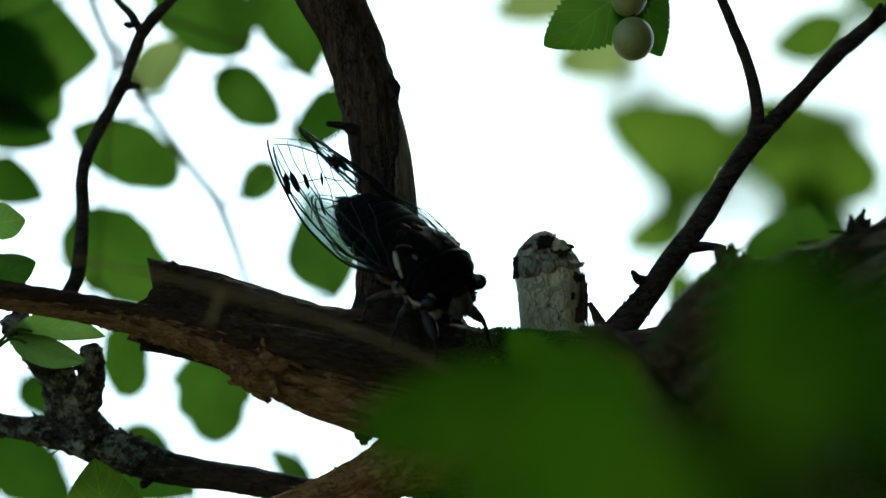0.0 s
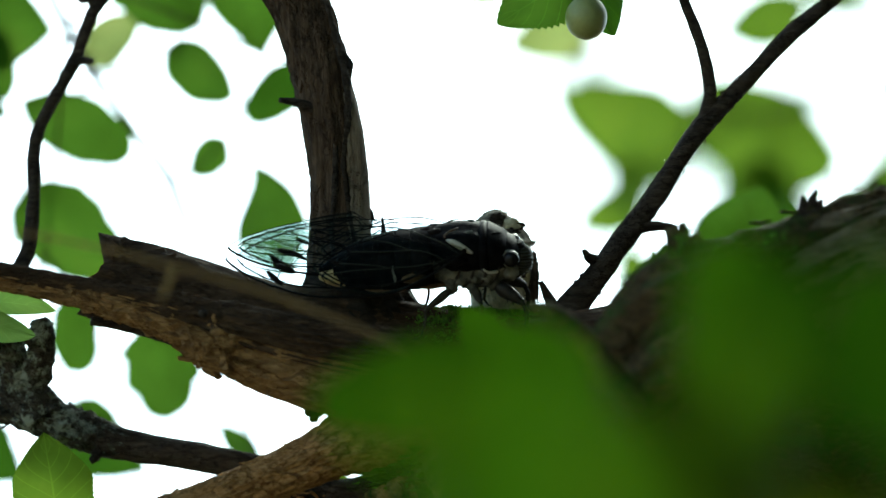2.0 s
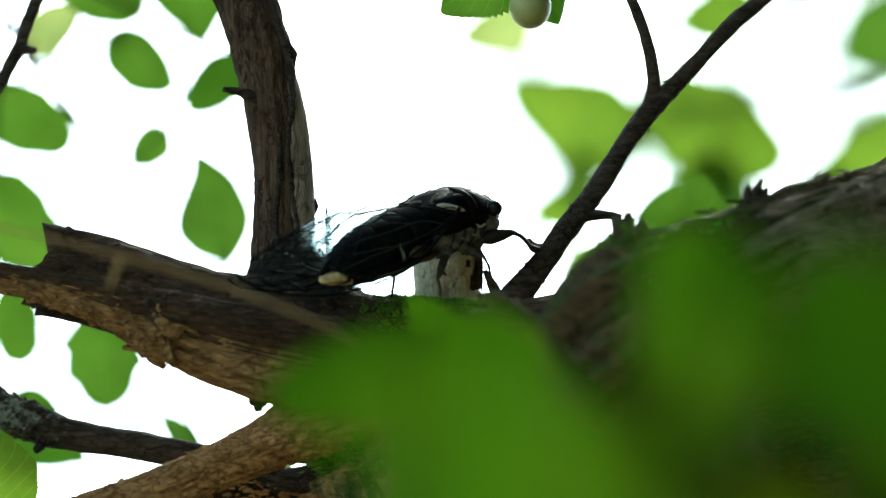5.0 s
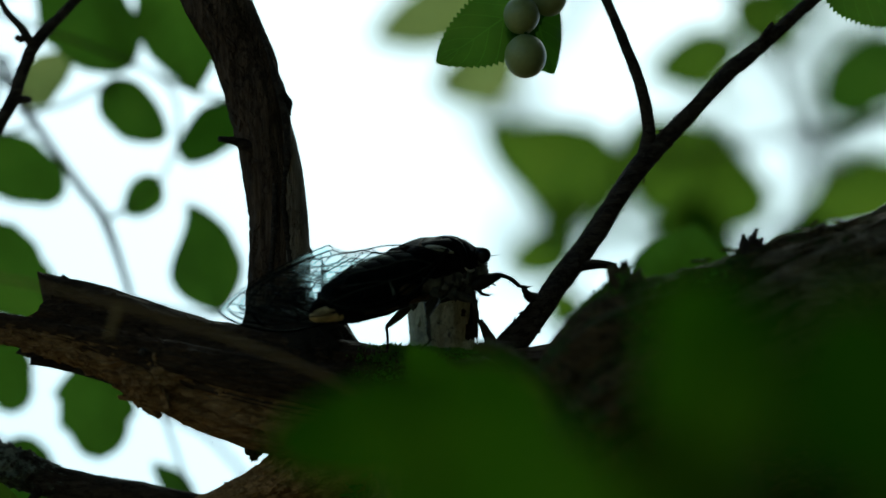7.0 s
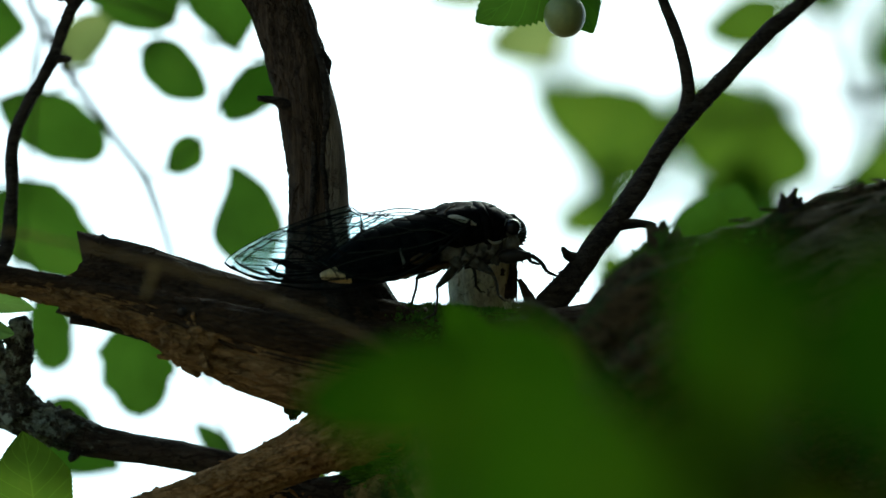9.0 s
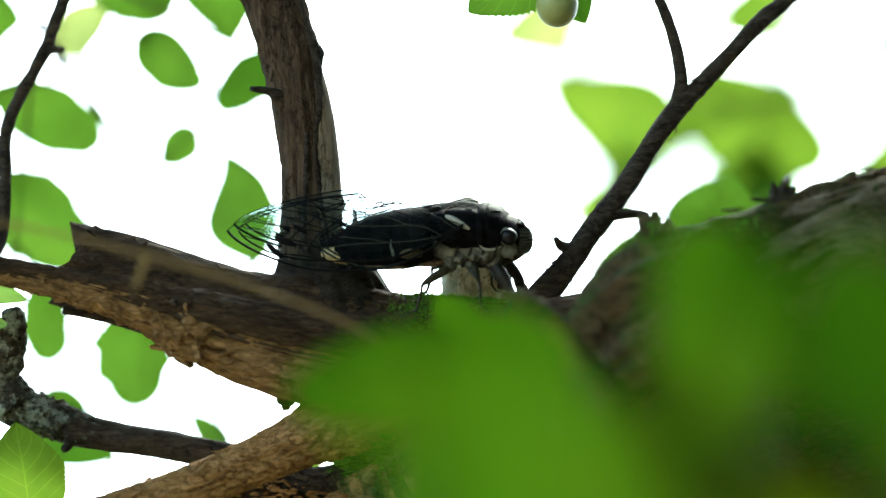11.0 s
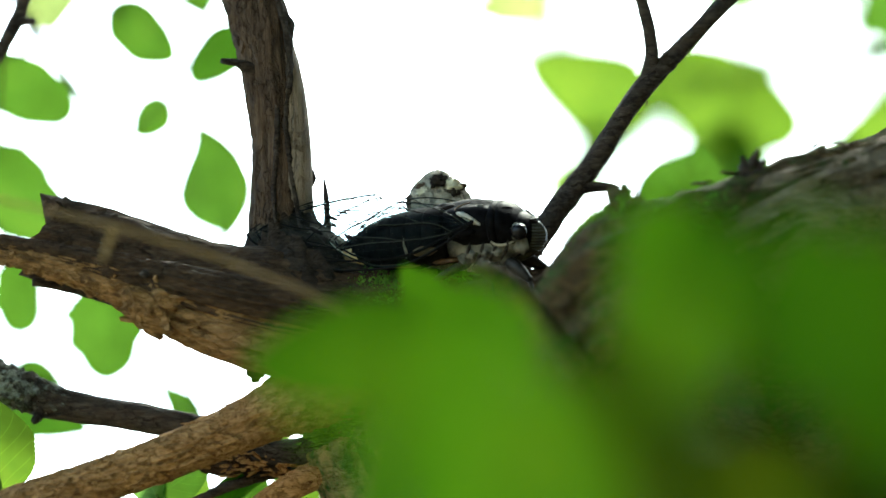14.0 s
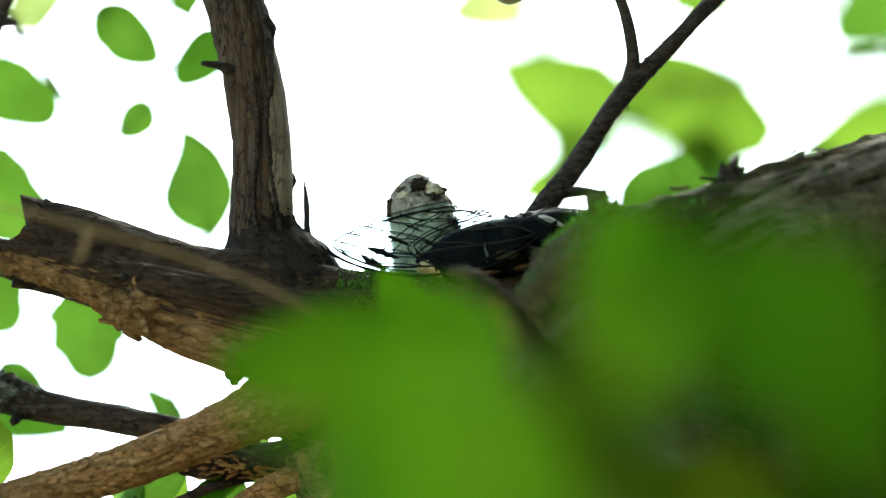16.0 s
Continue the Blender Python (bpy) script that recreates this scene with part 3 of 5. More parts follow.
part("bark_ridge", limb_mesh([(500, 20, 5.2, 3), (520, 110, 4.4, 4), (534, 200, 3.4, 4), (536, 300, 3.2, 5), (530, 380, 3.2, 4), (534, 440, 1.8, 3)], 10, 4, 0.5, 0.4, 53.0), BARK_DARK, tree)
part("bark_flake", limb_mesh([(544, 66, 8, 8), (556, 92, 7, 10), (561, 114, 7, 4)], 10, 3, 0.3, 0.2, 54.0), BARK_DARK, tree)
part("burr", lump(bmesh.new(), at(600, 360, 9), (5 * GRID, 7 * GRID, 12 * GRID), None, 12, 14, 0.4, 9.0), BARK_DARK, tree)
part("knot_hole", lump(bmesh.new(), at(303, 532, -15.8), (9 * GRID, 5 * GRID, 7 * GRID), None, 10, 14, 0.3, 5.0), BARK_DARK, tree, "small dark knot")
part("knot", lump(bmesh.new(), at(322, 582, -14.6), (36 * GRID, 18 * GRID, 24 * GRID), None, 26, 36, 0.9, 6.0), BARK, tree, "gnarled flaking knot")
part("lichen_spur", limb_mesh([(20, 715, 14, 38), (-25, 650, 14, 36), (-45, 600, 12, 28), (-85, 545, 8, 24), (-120, 500, 0, 22)], 32, 3, 0.3, 0.34, 12.0), LICHEN_BARK, tree)
part("lichen_spur", limb_mesh([(0, 660, 12, 24), (14, 610, 8, 22), (14, 560, 6, 20), (10, 542, 6, 12)], 28, 3, 0.3, 0.36, 14.0), LICHEN_BARK, tree)
part("hanging_twig", limb_mesh([(230, -140, 30, 8), (165, -70, 28, 9), (110, -8, 26, 11), (72, 88, 24, 11), (8, 215, 22, 11), (2, 330, 20, 12), (-8, 420, 18, 14), (-40, 480, 14, 16)], 12, 5, 0.12, 0.16, 13.0), TWIG, tree,
     "thin dark hanging twig")
part("twiglet", limb_mesh([(110, -8, 26, 9), (92, -40, 26, 7), (65, -70, 26, 6), (40, -110, 26, 4)], 8, 5, 0.1, 0.1, 14.0), TWIG, tree)
part("twiglet", limb_mesh([(72, 88, 24, 9), (90, 84, 23, 7), (106, 85, 22, 5)], 8, 4, 0.1, 0.1, 15.0), TWIG, tree)
part("twiglet", limb_mesh([(98, -30, 26, 8), (88, -22, 24, 6), (80, -28, 24, 5)], 8, 4, 0.1, 0.1, 15.5), TWIG, tree)
part("root_flare", limb_mesh([(640, 850, 6, 24), (690, 880, 6, 40), (760, 940, 10, 70), (860, 1020, 20, 110)], 40, 4, 0.25, 0.3, 63.0), BARK_DARK, tree)
part("crotch", limb_mesh([(720, 650, 16, 140), (795, 720, 16, 222), (838, 800, 16, 244), (914, 880, 18, 244), (970, 960, 24, 244), (1030, 1200, 36, 240)], 110, 4, 0.06, 0.2, 71.0), BARK_CROTCH, tree, "mossy crotch where the limbs join")
part("crotch", limb_mesh([(1040, 730, 20, 150), (1150, 770, 30, 190), (1300, 780, 40, 190), (1450, 740, 44, 180)], 60, 7, 0.12, 0.14, 73.0), BARK_MOSSY, tree)
part("dead_wood", limb_mesh([(400, 868, 10, 12), (446, 866, 12, 22), (500, 858, 12, 20), (556, 866, 14, 26), (590, 872, 14, 18)], 30, 3, 0.5, 0.5, 17.0), BARK_DEAD, tree, "crumbling dark dead wood")
part("bark_flake", chips(pairs([(430, 872, 10, 20), (500, 866, 10, 20), (580, 872, 10, 22)]), 140, 5, 50), BARK_TAN, tree, "crumbs of orange-brown rotten wood", smooth=False)
part("root_sucker", limb_mesh([(380, 1080, 4, 20), (500, 952, 4, 22), (586, 896, 4, 24), (700, 850, 10, 24)], 28, 4, 0.1, 0.1, 18.0), BARK_TAN, tree)
part("snag", limb_mesh([(1070, 700, -60, 26), (1015, 625, -64, 22), (968, 562, -66, 17), (918, 526, -68, 13), (880, 518, -68, 7)], 18, 5, 0.2, 0.15, 19.0), BARK_MOSSY, tree, "bent mossy snag")


part("bark_flake", chips(pairs([(545, 440, 9, 58), (541, 400, 9, 50), (540, 300, 9, 46), (527, 200, 9, 48), (508, 100, 10, 50), (478, 0, 11, 48), (430, -100, 12, 54)]), 260, 8, 41), BARK_GREY, tree, smooth=False)
part("bark_flake", chips(pairs([(0, 479, -9, 22), (130, 508, -10, 27), (250, 542, -10, 38), (380, 594, -9, 55), (480, 626, -9, 64), (600, 650, -8, 70)]), 520, 8, 42), BARK, tree, smooth=False)
part("bark_flake", chips(pairs([(285, 556, -11, 46), (350, 598, -10, 52)]), 90, 15, 49), BARK, tree, smooth=False)
part("bark_flake", chips(pairs(limb_pts[:5]), 260, 9, 43), BARK_DEAD, tree, smooth=False)
part("bark_flake", chips(pairs([(116, 934, -16, 37), (316, 866, -12, 37), (496, 790, -8, 43)]), 260, 7, 44), BARK_TAN, tree, smooth=False)
part("bark_flake", chips(pairs([(-143, 685, 18, 18), (-40, 700, 16, 27), (60, 730, 14, 35), (160, 765, 14, 28)]) + pairs([(20, 715, 14, 38), (-25, 650, 14, 36), (-45, 600, 12, 28), (-85, 545, 8, 24)]) + pairs([(0, 660, 12, 24), (14, 610, 8, 22), (14, 560, 6, 20)]), 520, 9, 45), LICHEN_BARK, tree, smooth=False)
part("bark_flake", chips(pairs([(1050, 710, -30, 110), (1190, 590, -46, 168), (1310, 534, -40, 160), (1568, 450, -26, 162)]), 160, 10, 46), BARK_MOSSY, tree, smooth=False)
part("bark_flake", chips(pairs([(832, 500, 16, 57), (830, 440, 16, 60), (828, 400, 16, 57), (829, 400, 16, 57)]), 40, 6, 47), PALE_WOOD, tree, smooth=False)
part("bark_flake", chips(pairs([(962, 510, 6, 26), (1000, 462, 6, 22), (1052, 392, 8, 20), (1104, 322, 10, 19), (1195, 188, 12, 19), (1295, 85, 14, 14)]), 120, 4, 48), TWIG, tree, smooth=False)


def moss_bed(spots, count, size, seed, facing=None):
    """Small blades of moss scattered over (x, y, w, radius) spots of the limbs; facing: the side on which they grow (right, back, up)."""
    rnd = random.Random(seed)
    bm = bmesh.new()
    for _ in range(count):
        (x0, y0, w0, r0), (x1, y1, w1, r1) = rnd.choice(spots)
        u = rnd.random()
        r, f = r0 + (r1 - r0) * u, rnd.gauss(0.35, 0.55)
        out = Vector((0, -math.sin(f), math.cos(f)))
        if facing:
            out = (Vector(facing) + Vector((rnd.gauss(0, 0.1), rnd.gauss(0, 0.45), rnd.gauss(0, 0.1)))).normalized()
        d = out + Vector((rnd.gauss(0, 0.25), 0, 0))
        u += rnd.gauss(0, 0.12)
        c = at(x0 + (x1 - x0) * u, y0 + (y1 - y0) * u, w0 + (w1 - w0) * u) + out * r * GRID * 0.97
        h = size * GRID * rnd.uniform(0.4, 1.3) * (0.75 + 0.7 * max(-0.6, noise.noise(c * 260)))
        s = Vector((rnd.gauss(0, 1), rnd.gauss(0, 1), rnd.gauss(0, 0.4))).normalized() * h * 0.22
        tip = c + d.normalized() * h + Vector((rnd.gauss(0, 0.3), rnd.gauss(0, 0.3), 0)) * h
        mid = (c + tip) / 2
        q = [bm.verts.new(p) for p in (c - s * 0.5, c + s * 0.5, mid + s, tip, mid - s)]
        bm.faces.new(q)
    return bm


part("moss", moss_bed([((690, 624, 2, 104), (780, 626, 2, 102)), ((780, 626, 2, 102), (930, 634, 2, 102))], 4500, 10, 1), MOSS, tree, "bed of short green moss")
part("moss", moss_bed([((1180, 592, -46, 154), (1310, 546, -40, 154)), ((1050, 706, -30, 116), (1180, 590, -46, 156)), ((1060, 530, -44, 60), (1150, 470, -46, 78))], 4500, 12, 2), MOSS, tree)
part("moss", moss_bed([((540, 690, -6, 70), (640, 720, -2, 70)), ((620, 640, 4, 110), (760, 640, 4, 110)), ((800, 690, 4, 150), (900, 770, 14, 165)), ((640, 838, 8, 40), (720, 890, 10, 60))], 6000, 14, 3), MOSS, tree)


part("moss", moss_bed([((795, 720, 16, 226), (838, 800, 16, 250)), ((838, 800, 16, 250), (914, 880, 18, 248)), ((914, 880, 18, 244), (970, 960, 24, 244))], 9000, 26, 7, (-1, -0.35, 0)), MOSS, tree, "fringe of green moss")

# ---- shoots and leaves of the tree ----
def shoot(pts, label, mat=TWIG, name="leafy_branch", sides=8):
    """A leafy branch: a thing with its base on the first of pts."""
    e = thing(name, at(*pts[0][:3]), label, "branch")
    part("stem", limb_mesh(pts, sides, 14, 0.1, 0.0, 1.0), mat, e, "thin dark stem")
    return e


BACK = 130
left_shoot = shoot([(150, -800, 60, 14), (-30, -400, 100, 10), (-20, -200, 120, 9), (40, -10, BACK, 8), (107, 108, BACK, 7.5), (197, 236, BACK, 7), (242, 298, BACK, 8), (287, 428, BACK, 6), (318, 560, BACK, 5)], "thin branch with green backlit leaves behind the upright limb")
ANGLED = dict(lobes=4, deep=0.1)
for base, tip, wide, mat, kw in (
        ((-22, 156), (172, 254), 124, LEAF, dict(stem=(112, 132, BACK), face=12, point=0.42, belly=0.5, heel=0.75, lobes=3, deep=0.08)),
        ((236, 62), (356, 148), 100, LEAF, dict(stem=(97, 110, BACK), face=-15, point=0.6, heel=0.5, belly=0.45, lean=0.12)),
        ((340, 226), (280, 288), 66, LEAF, dict(stem=(242, 298, BACK), point=0.55, heel=0.5, belly=0.5)),
        ((449, 462), (384, 268), 132, LEAF, dict(stem=(290, 440, BACK), face=6, bend=-0.05, belly=0.4, heel=0.8, point=1.3, lean=0.75)),
        ((492, 96), (382, 196), 96, LEAF_DARK, dict(stem=(330, 40, BACK), face=-25, point=0.45)),
        ((-22, 318), (150, 476), 164, LEAF, dict(stem=(60, 20, BACK), face=10, point=0.55, heel=0.45, belly=0.4, **ANGLED)),
        ((64, 490), (84, 640), 92, LEAF, dict(stem=(20, 420, BACK), face=-10, point=0.35, belly=0.6, lobes=3, deep=0.14)),
        ((218, 545), (234, 722), 150, LEAF, dict(stem=(290, 470, BACK), face=0, point=0.5, belly=0.5, heel=0.4, lobes=3, deep=0.26)),
        ((398, 800), (326, 726), 52, LEAF, dict(stem=(316, 560, BACK), point=0.8)),
        ((92, 84), (188, 10), 84, LEAF_YELLOW, dict(stem=(80, 60, BACK), face=20, point=0.55)),
        ((352, -170), (403, 78), 160, LEAF, dict(stem=(20, -90, BACK), face=8, point=0.95, heel=0.4, belly=0.5)),
        ((150, -160), (292, 28), 190, LEAF, dict(stem=(0, -120, BACK), face=-20, point=0.5, lobes=3, deep=0.1)),
        ((-250, 10), (36, 32), 240, LEAF, dict(stem=(-10, -160, BACK), face=10, point=0.85)),
        ((-200, -20), (-40, 150), 200, LEAF, dict(stem=(20, -90, BACK), face=-14, point=0.6, **ANGLED)),
        ((-190, 130), (-44, 182), 100, LEAF_DARK, dict(stem=(-260, 90, BACK), face=5)),
        ((-190, 230), (-66, 284), 90, LEAF_DARK, dict(stem=(-260, 200, BACK), face=5)),
        ((-110, 600), (-30, 670), 80, LEAF_DARK, dict(stem=(-260, 520, BACK), point=0.4)),
        ((-200, 700), (-20, 830), 140, LEAF_DARK, dict(stem=(-300, 650, BACK), face=10, **ANGLED)),
        ((70, 690), (150, 742), 60, LEAF, dict(stem=(-60, 600, BACK), face=10, point=0.4)),
        ((30, 740), (200, 812), 120, LEAF_DARK, dict(stem=(-60, 600, BACK), face=10, **ANGLED))):
    leaf(left_shoot, (*base, BACK), (*tip, BACK + 10), wide, mat, **kw)
part("stem", limb_mesh([(-30, -400, 100, 8), (-240, -100, 125, 6), (-270, 200, BACK, 5), (-280, 500, BACK, 5), (-310, 700, BACK, 4)], 8, 14, 0.1, 0), TWIG, left_shoot)
part("stem", limb_mesh([(97, 110, BACK, 4), (60, 20, BACK + 2, 4), (20, 420, BACK + 5, 3), (-60, 600, BACK, 3)], 8, 14, 0.1, 0), TWIG, left_shoot)
part("stem", limb_mesh([(22, -80, BACK, 4), (330, 40, BACK + 6, 3), (372, 150, BACK, 3), (342, 226, BACK, 2.5)], 8, 14, 0.1, 0), TWIG, left_shoot)
part("stem", limb_mesh([(287, 428, BACK, 4), (300, 600, BACK + 40, 4), (410, 668, BACK + 50, 4.5), (455, 706, BACK + 50, 4), (500, 760, BACK + 50, 4)], 8, 14, 0.1, 0), TWIG, left_shoot)

near_shoot = shoot([(-300, 425, -8, 8), (-210, 470, -6, 6), (-200, 560, -2, 6), (-215, 700, 4, 5), (-190, 940, 4, 5), (60, 990, 5, 5), (250, 960, 6, 5), (420, 970, 10, 4)], "low branch with small veined green leaves")
for base, tip, wide, mat, kw in (
        ((-180, 330, 4), (-98, 320, 0), 70, LEAF_PALE, dict(stem=(-300, 425, -8), face=20, teeth=0.03, rows=44)),
        ((-190, 430, 4), (-80, 395, 2), 80, LEAF_DARK, dict(stem=(-210, 470, -6), face=-20, teeth=0.03, rows=44)),
        ((-120, 515, -2), (42, 528, -4), 66, LEAF_PALE, dict(stem=(-200, 560, -2), face=40, teeth=0.03, rows=44, bend=0.2)),
        ((-125, 530, -2), (6, 572, -4), 62, LEAF_PALE, dict(stem=(-200, 560, -2), face=-30, teeth=0.03, rows=44)),
        ((-160, 545, -2), (-190, 620, 0), 50, LEAF, dict(stem=(-200, 560, -2), face=20, teeth=0.03, rows=44)),
        ((50, 925, 4), (20, 742, 0), 150, LEAF_SUN_TINT, dict(stem=(60, 990, 5), face=0, point=0.95, belly=0.4, teeth=0.02, rows=44, bend=0.05)),
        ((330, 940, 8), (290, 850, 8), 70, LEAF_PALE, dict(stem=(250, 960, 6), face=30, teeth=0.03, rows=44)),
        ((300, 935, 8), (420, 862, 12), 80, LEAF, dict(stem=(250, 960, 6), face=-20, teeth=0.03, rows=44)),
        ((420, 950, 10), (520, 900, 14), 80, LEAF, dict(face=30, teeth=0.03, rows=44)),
        ((330, 1000, 44), (405, 870, 44), 110, LEAF_SUN_TINT, dict(stem=(250, 960, 6), face=15, teeth=0.05, rows=44)),
        ((480, 1010, 46), (470, 870, 48), 130, LEAF_SUN_TINT, dict(stem=(420, 970, 10), face=-15, teeth=0.05, rows=44)),
        ((600, 960, 42), (530, 800, 44), 80, LEAF_SUN_TINT, dict(stem=(420, 970, 10), face=20, teeth=0.05, rows=44)),
        ((420, 955, 10), (560, 830, 14), 50, LEAF_PALE, dict(face=30, teeth=0.03, rows=44))):
    leaf(near_shoot, base, tip, wide, mat, **kw)

fruit_shoot = shoot([(1900, -420, 40, 6), (1500, -420, 20, 6), (1200, -300, 10, 5), (1020, -190, 6, 5), (985, -120, 5, 4)], "branch with round pale green berries and serrated leaves", name="fruiting_branch")
leaf(fruit_shoot, (1010, -110, 8), (822, 20, 2), 130, LEAF, stem=(1030, -195, 6), face=15, teeth=0.06, rows=44, label="serrated green leaf")
leaf(fruit_shoot, (990, -120, 8), (1030, 40, 12), 120, LEAF_DARK, stem=(1020, -190, 6), face=-35, teeth=0.05, rows=44)
leaf(fruit_shoot, (1500, -160, 10), (1660, -50, 4), 120, LEAF, stem=(1500, -420, 20), face=15, teeth=0.06, rows=44)
for x, y, r, w in ((980, 8, 38, 0), (973, -64, 33, 2), (1021, -97, 34, 8)):
    bm = lump(bmesh.new(), at(x, y, w), (r * GRID * 0.98, r * GRID, r * GRID * 1.03), None, 16, 24, 0.02, x)
    fruit = part("berry", bm, BERRY, fruit_shoot, "round pale green berry")
    part("berry_stalk", limb_mesh([(x, y - r * 0.9, w, 4), (x + 4, y - r - 30, w + 2, 2.5), (1015, -188, 6, 3)], 8, 6, 0, 0), STEM_GREEN, fruit)

FAR = 400
right_shoot = shoot([(2600, 40, 40, 18), (2100, 60, 180, 12), (1700, 110, 300, 9), (1500, 150, FAR, 7), (1300, 180, FAR, 6), (1180, 170, FAR, 5)], "swaying branch with sun-tinted green leaves far behind")
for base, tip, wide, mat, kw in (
        ((1190, 250), (936, 132), 180, LEAF_SUN_TINT, dict(face=10, stem=(1300, 180, FAR), belly=0.4, heel=0.5, point=0.95, lean=-0.15)),
        ((1180, 160), (1458, 272), 190, LEAF_SUN_TINT, dict(face=-12, heel=0.35, point=0.5, belly=0.5, lean=0.12)),
        ((1306, 262), (1316, 378), 104, LEAF_SUN_TINT, dict(face=10, stem=(1340, 175, FAR), point=0.5, heel=0.5)),
        ((1098, 268), (1060, 345), 84, LEAF_SUN_TINT, dict(face=-10, stem=(1300, 180, FAR), point=0.7)),
        ((1110, 330), (976, 382), 100, LEAF_SUN_TINT, dict(face=15, stem=(1160, 260, FAR), point=0.6)),
        ((1400, -10), (1232, 36), 120, LEAF_SUN_TINT, dict(face=15, stem=(1440, 60, FAR), belly=0.5, point=0.8)),
        ((1400, -110), (1476, 10), 110, LEAF_SUN_TINT, dict(face=15, stem=(1440, 60, FAR), point=0.5)),
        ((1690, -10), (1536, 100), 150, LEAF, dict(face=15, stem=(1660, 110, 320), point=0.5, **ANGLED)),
        ((1720, 210), (1470, 312), 120, LEAF_SUN_TINT, dict(face=10, stem=(1700, 110, 300), point=0.8)),
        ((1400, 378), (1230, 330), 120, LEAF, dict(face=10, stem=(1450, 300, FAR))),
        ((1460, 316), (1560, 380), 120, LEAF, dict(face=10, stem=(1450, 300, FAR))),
        ((1100, 420), (1060, 500), 90, LEAF_SUN_TINT, dict(face=10, stem=(1160, 260, FAR))),
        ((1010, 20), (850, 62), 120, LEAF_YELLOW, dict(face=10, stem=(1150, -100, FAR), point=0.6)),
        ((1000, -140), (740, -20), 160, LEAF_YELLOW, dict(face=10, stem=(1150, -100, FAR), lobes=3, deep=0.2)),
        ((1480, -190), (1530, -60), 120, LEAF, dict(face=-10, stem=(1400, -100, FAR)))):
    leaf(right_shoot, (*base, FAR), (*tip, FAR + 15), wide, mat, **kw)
part("stem", limb_mesh([(1500, 150, FAR, 5), (1400, -100, FAR, 5), (1150, -100, FAR, 4)], 8, 14, 0.1, 0), TWIG, right_shoot)
for pts in ([(1440, -200, 620, 7), (1490, -40, 620, 7), (1520, 80, 620, 6), (1560, 240, 620, 5), (1570, 330, 620, 5)], [(1700, -60, 600, 6), (1580, 60, 620, 5), (1525, 150, 620, 5), (1480, 270, 620, 4)], [(2100, 60, 560, 9), (1700, -60, 600, 7), (1440, -200, 620, 7)]):
    part("stem", limb_mesh(pts, 8, 14, 0.1, 0), TWIG, right_shoot)
DEEP = 1200
part("stem", limb_mesh([(2100, 60, 560, 9), (1760, -40, 900, 6), (1560, -60, DEEP, 5), (1400, 60, DEEP, 4), (1200, 20, DEEP, 4), (1010, 40, DEEP, 3)], 8, 14, 0.1, 0), TWIG, right_shoot)
for base, tip, wide, kw in (
        ((1560, -60), (1490, 30), 70, dict(face=20)), ((1560, 60), (1500, 150), 76, dict(face=-15)), ((1575, 170), (1510, 240), 66, dict(face=30)),
        ((1030, 40), (975, 110), 60, dict(face=10)), ((1010, 110), (985, 160), 50, dict(face=-20)), ((1350, 80), (1430, 150), 64, dict(face=10)),
        ((1100, -90), (1050, -30), 60, dict(face=10)), ((1660, 130), (1590, 200), 70, dict(face=-10)), ((1640, -70), (1570, 10), 60, dict(face=15)),
        ((1150, 250), (1090, 350), 110, dict(face=10)), ((1260, 270), (1200, 350), 100, dict(face=-10)), ((1050, 300), (1010, 390), 90, dict(face=20)),
        ((1010, 60), (960, 150), 90, dict(face=10)), ((1590, 170), (1530, 260), 100, dict(face=0))):
    leaf(right_shoot, (*base, DEEP), (*tip, DEEP + 20), wide, LEAF, stem=(base[0] + 14, base[1] - 26, DEEP), **kw)
mid_shoot = shoot([(1700, 300, 20, 10), (1500, 330, 60, 7), (1330, 390, 70, 5), (1260, 420, 70, 4)], "branch with one broad leaf behind the mossy limb")
leaf(mid_shoot, (1244, 500, 90), (1290, 304, 95), 190, LEAF, face=10, point=0.95, belly=0.5)

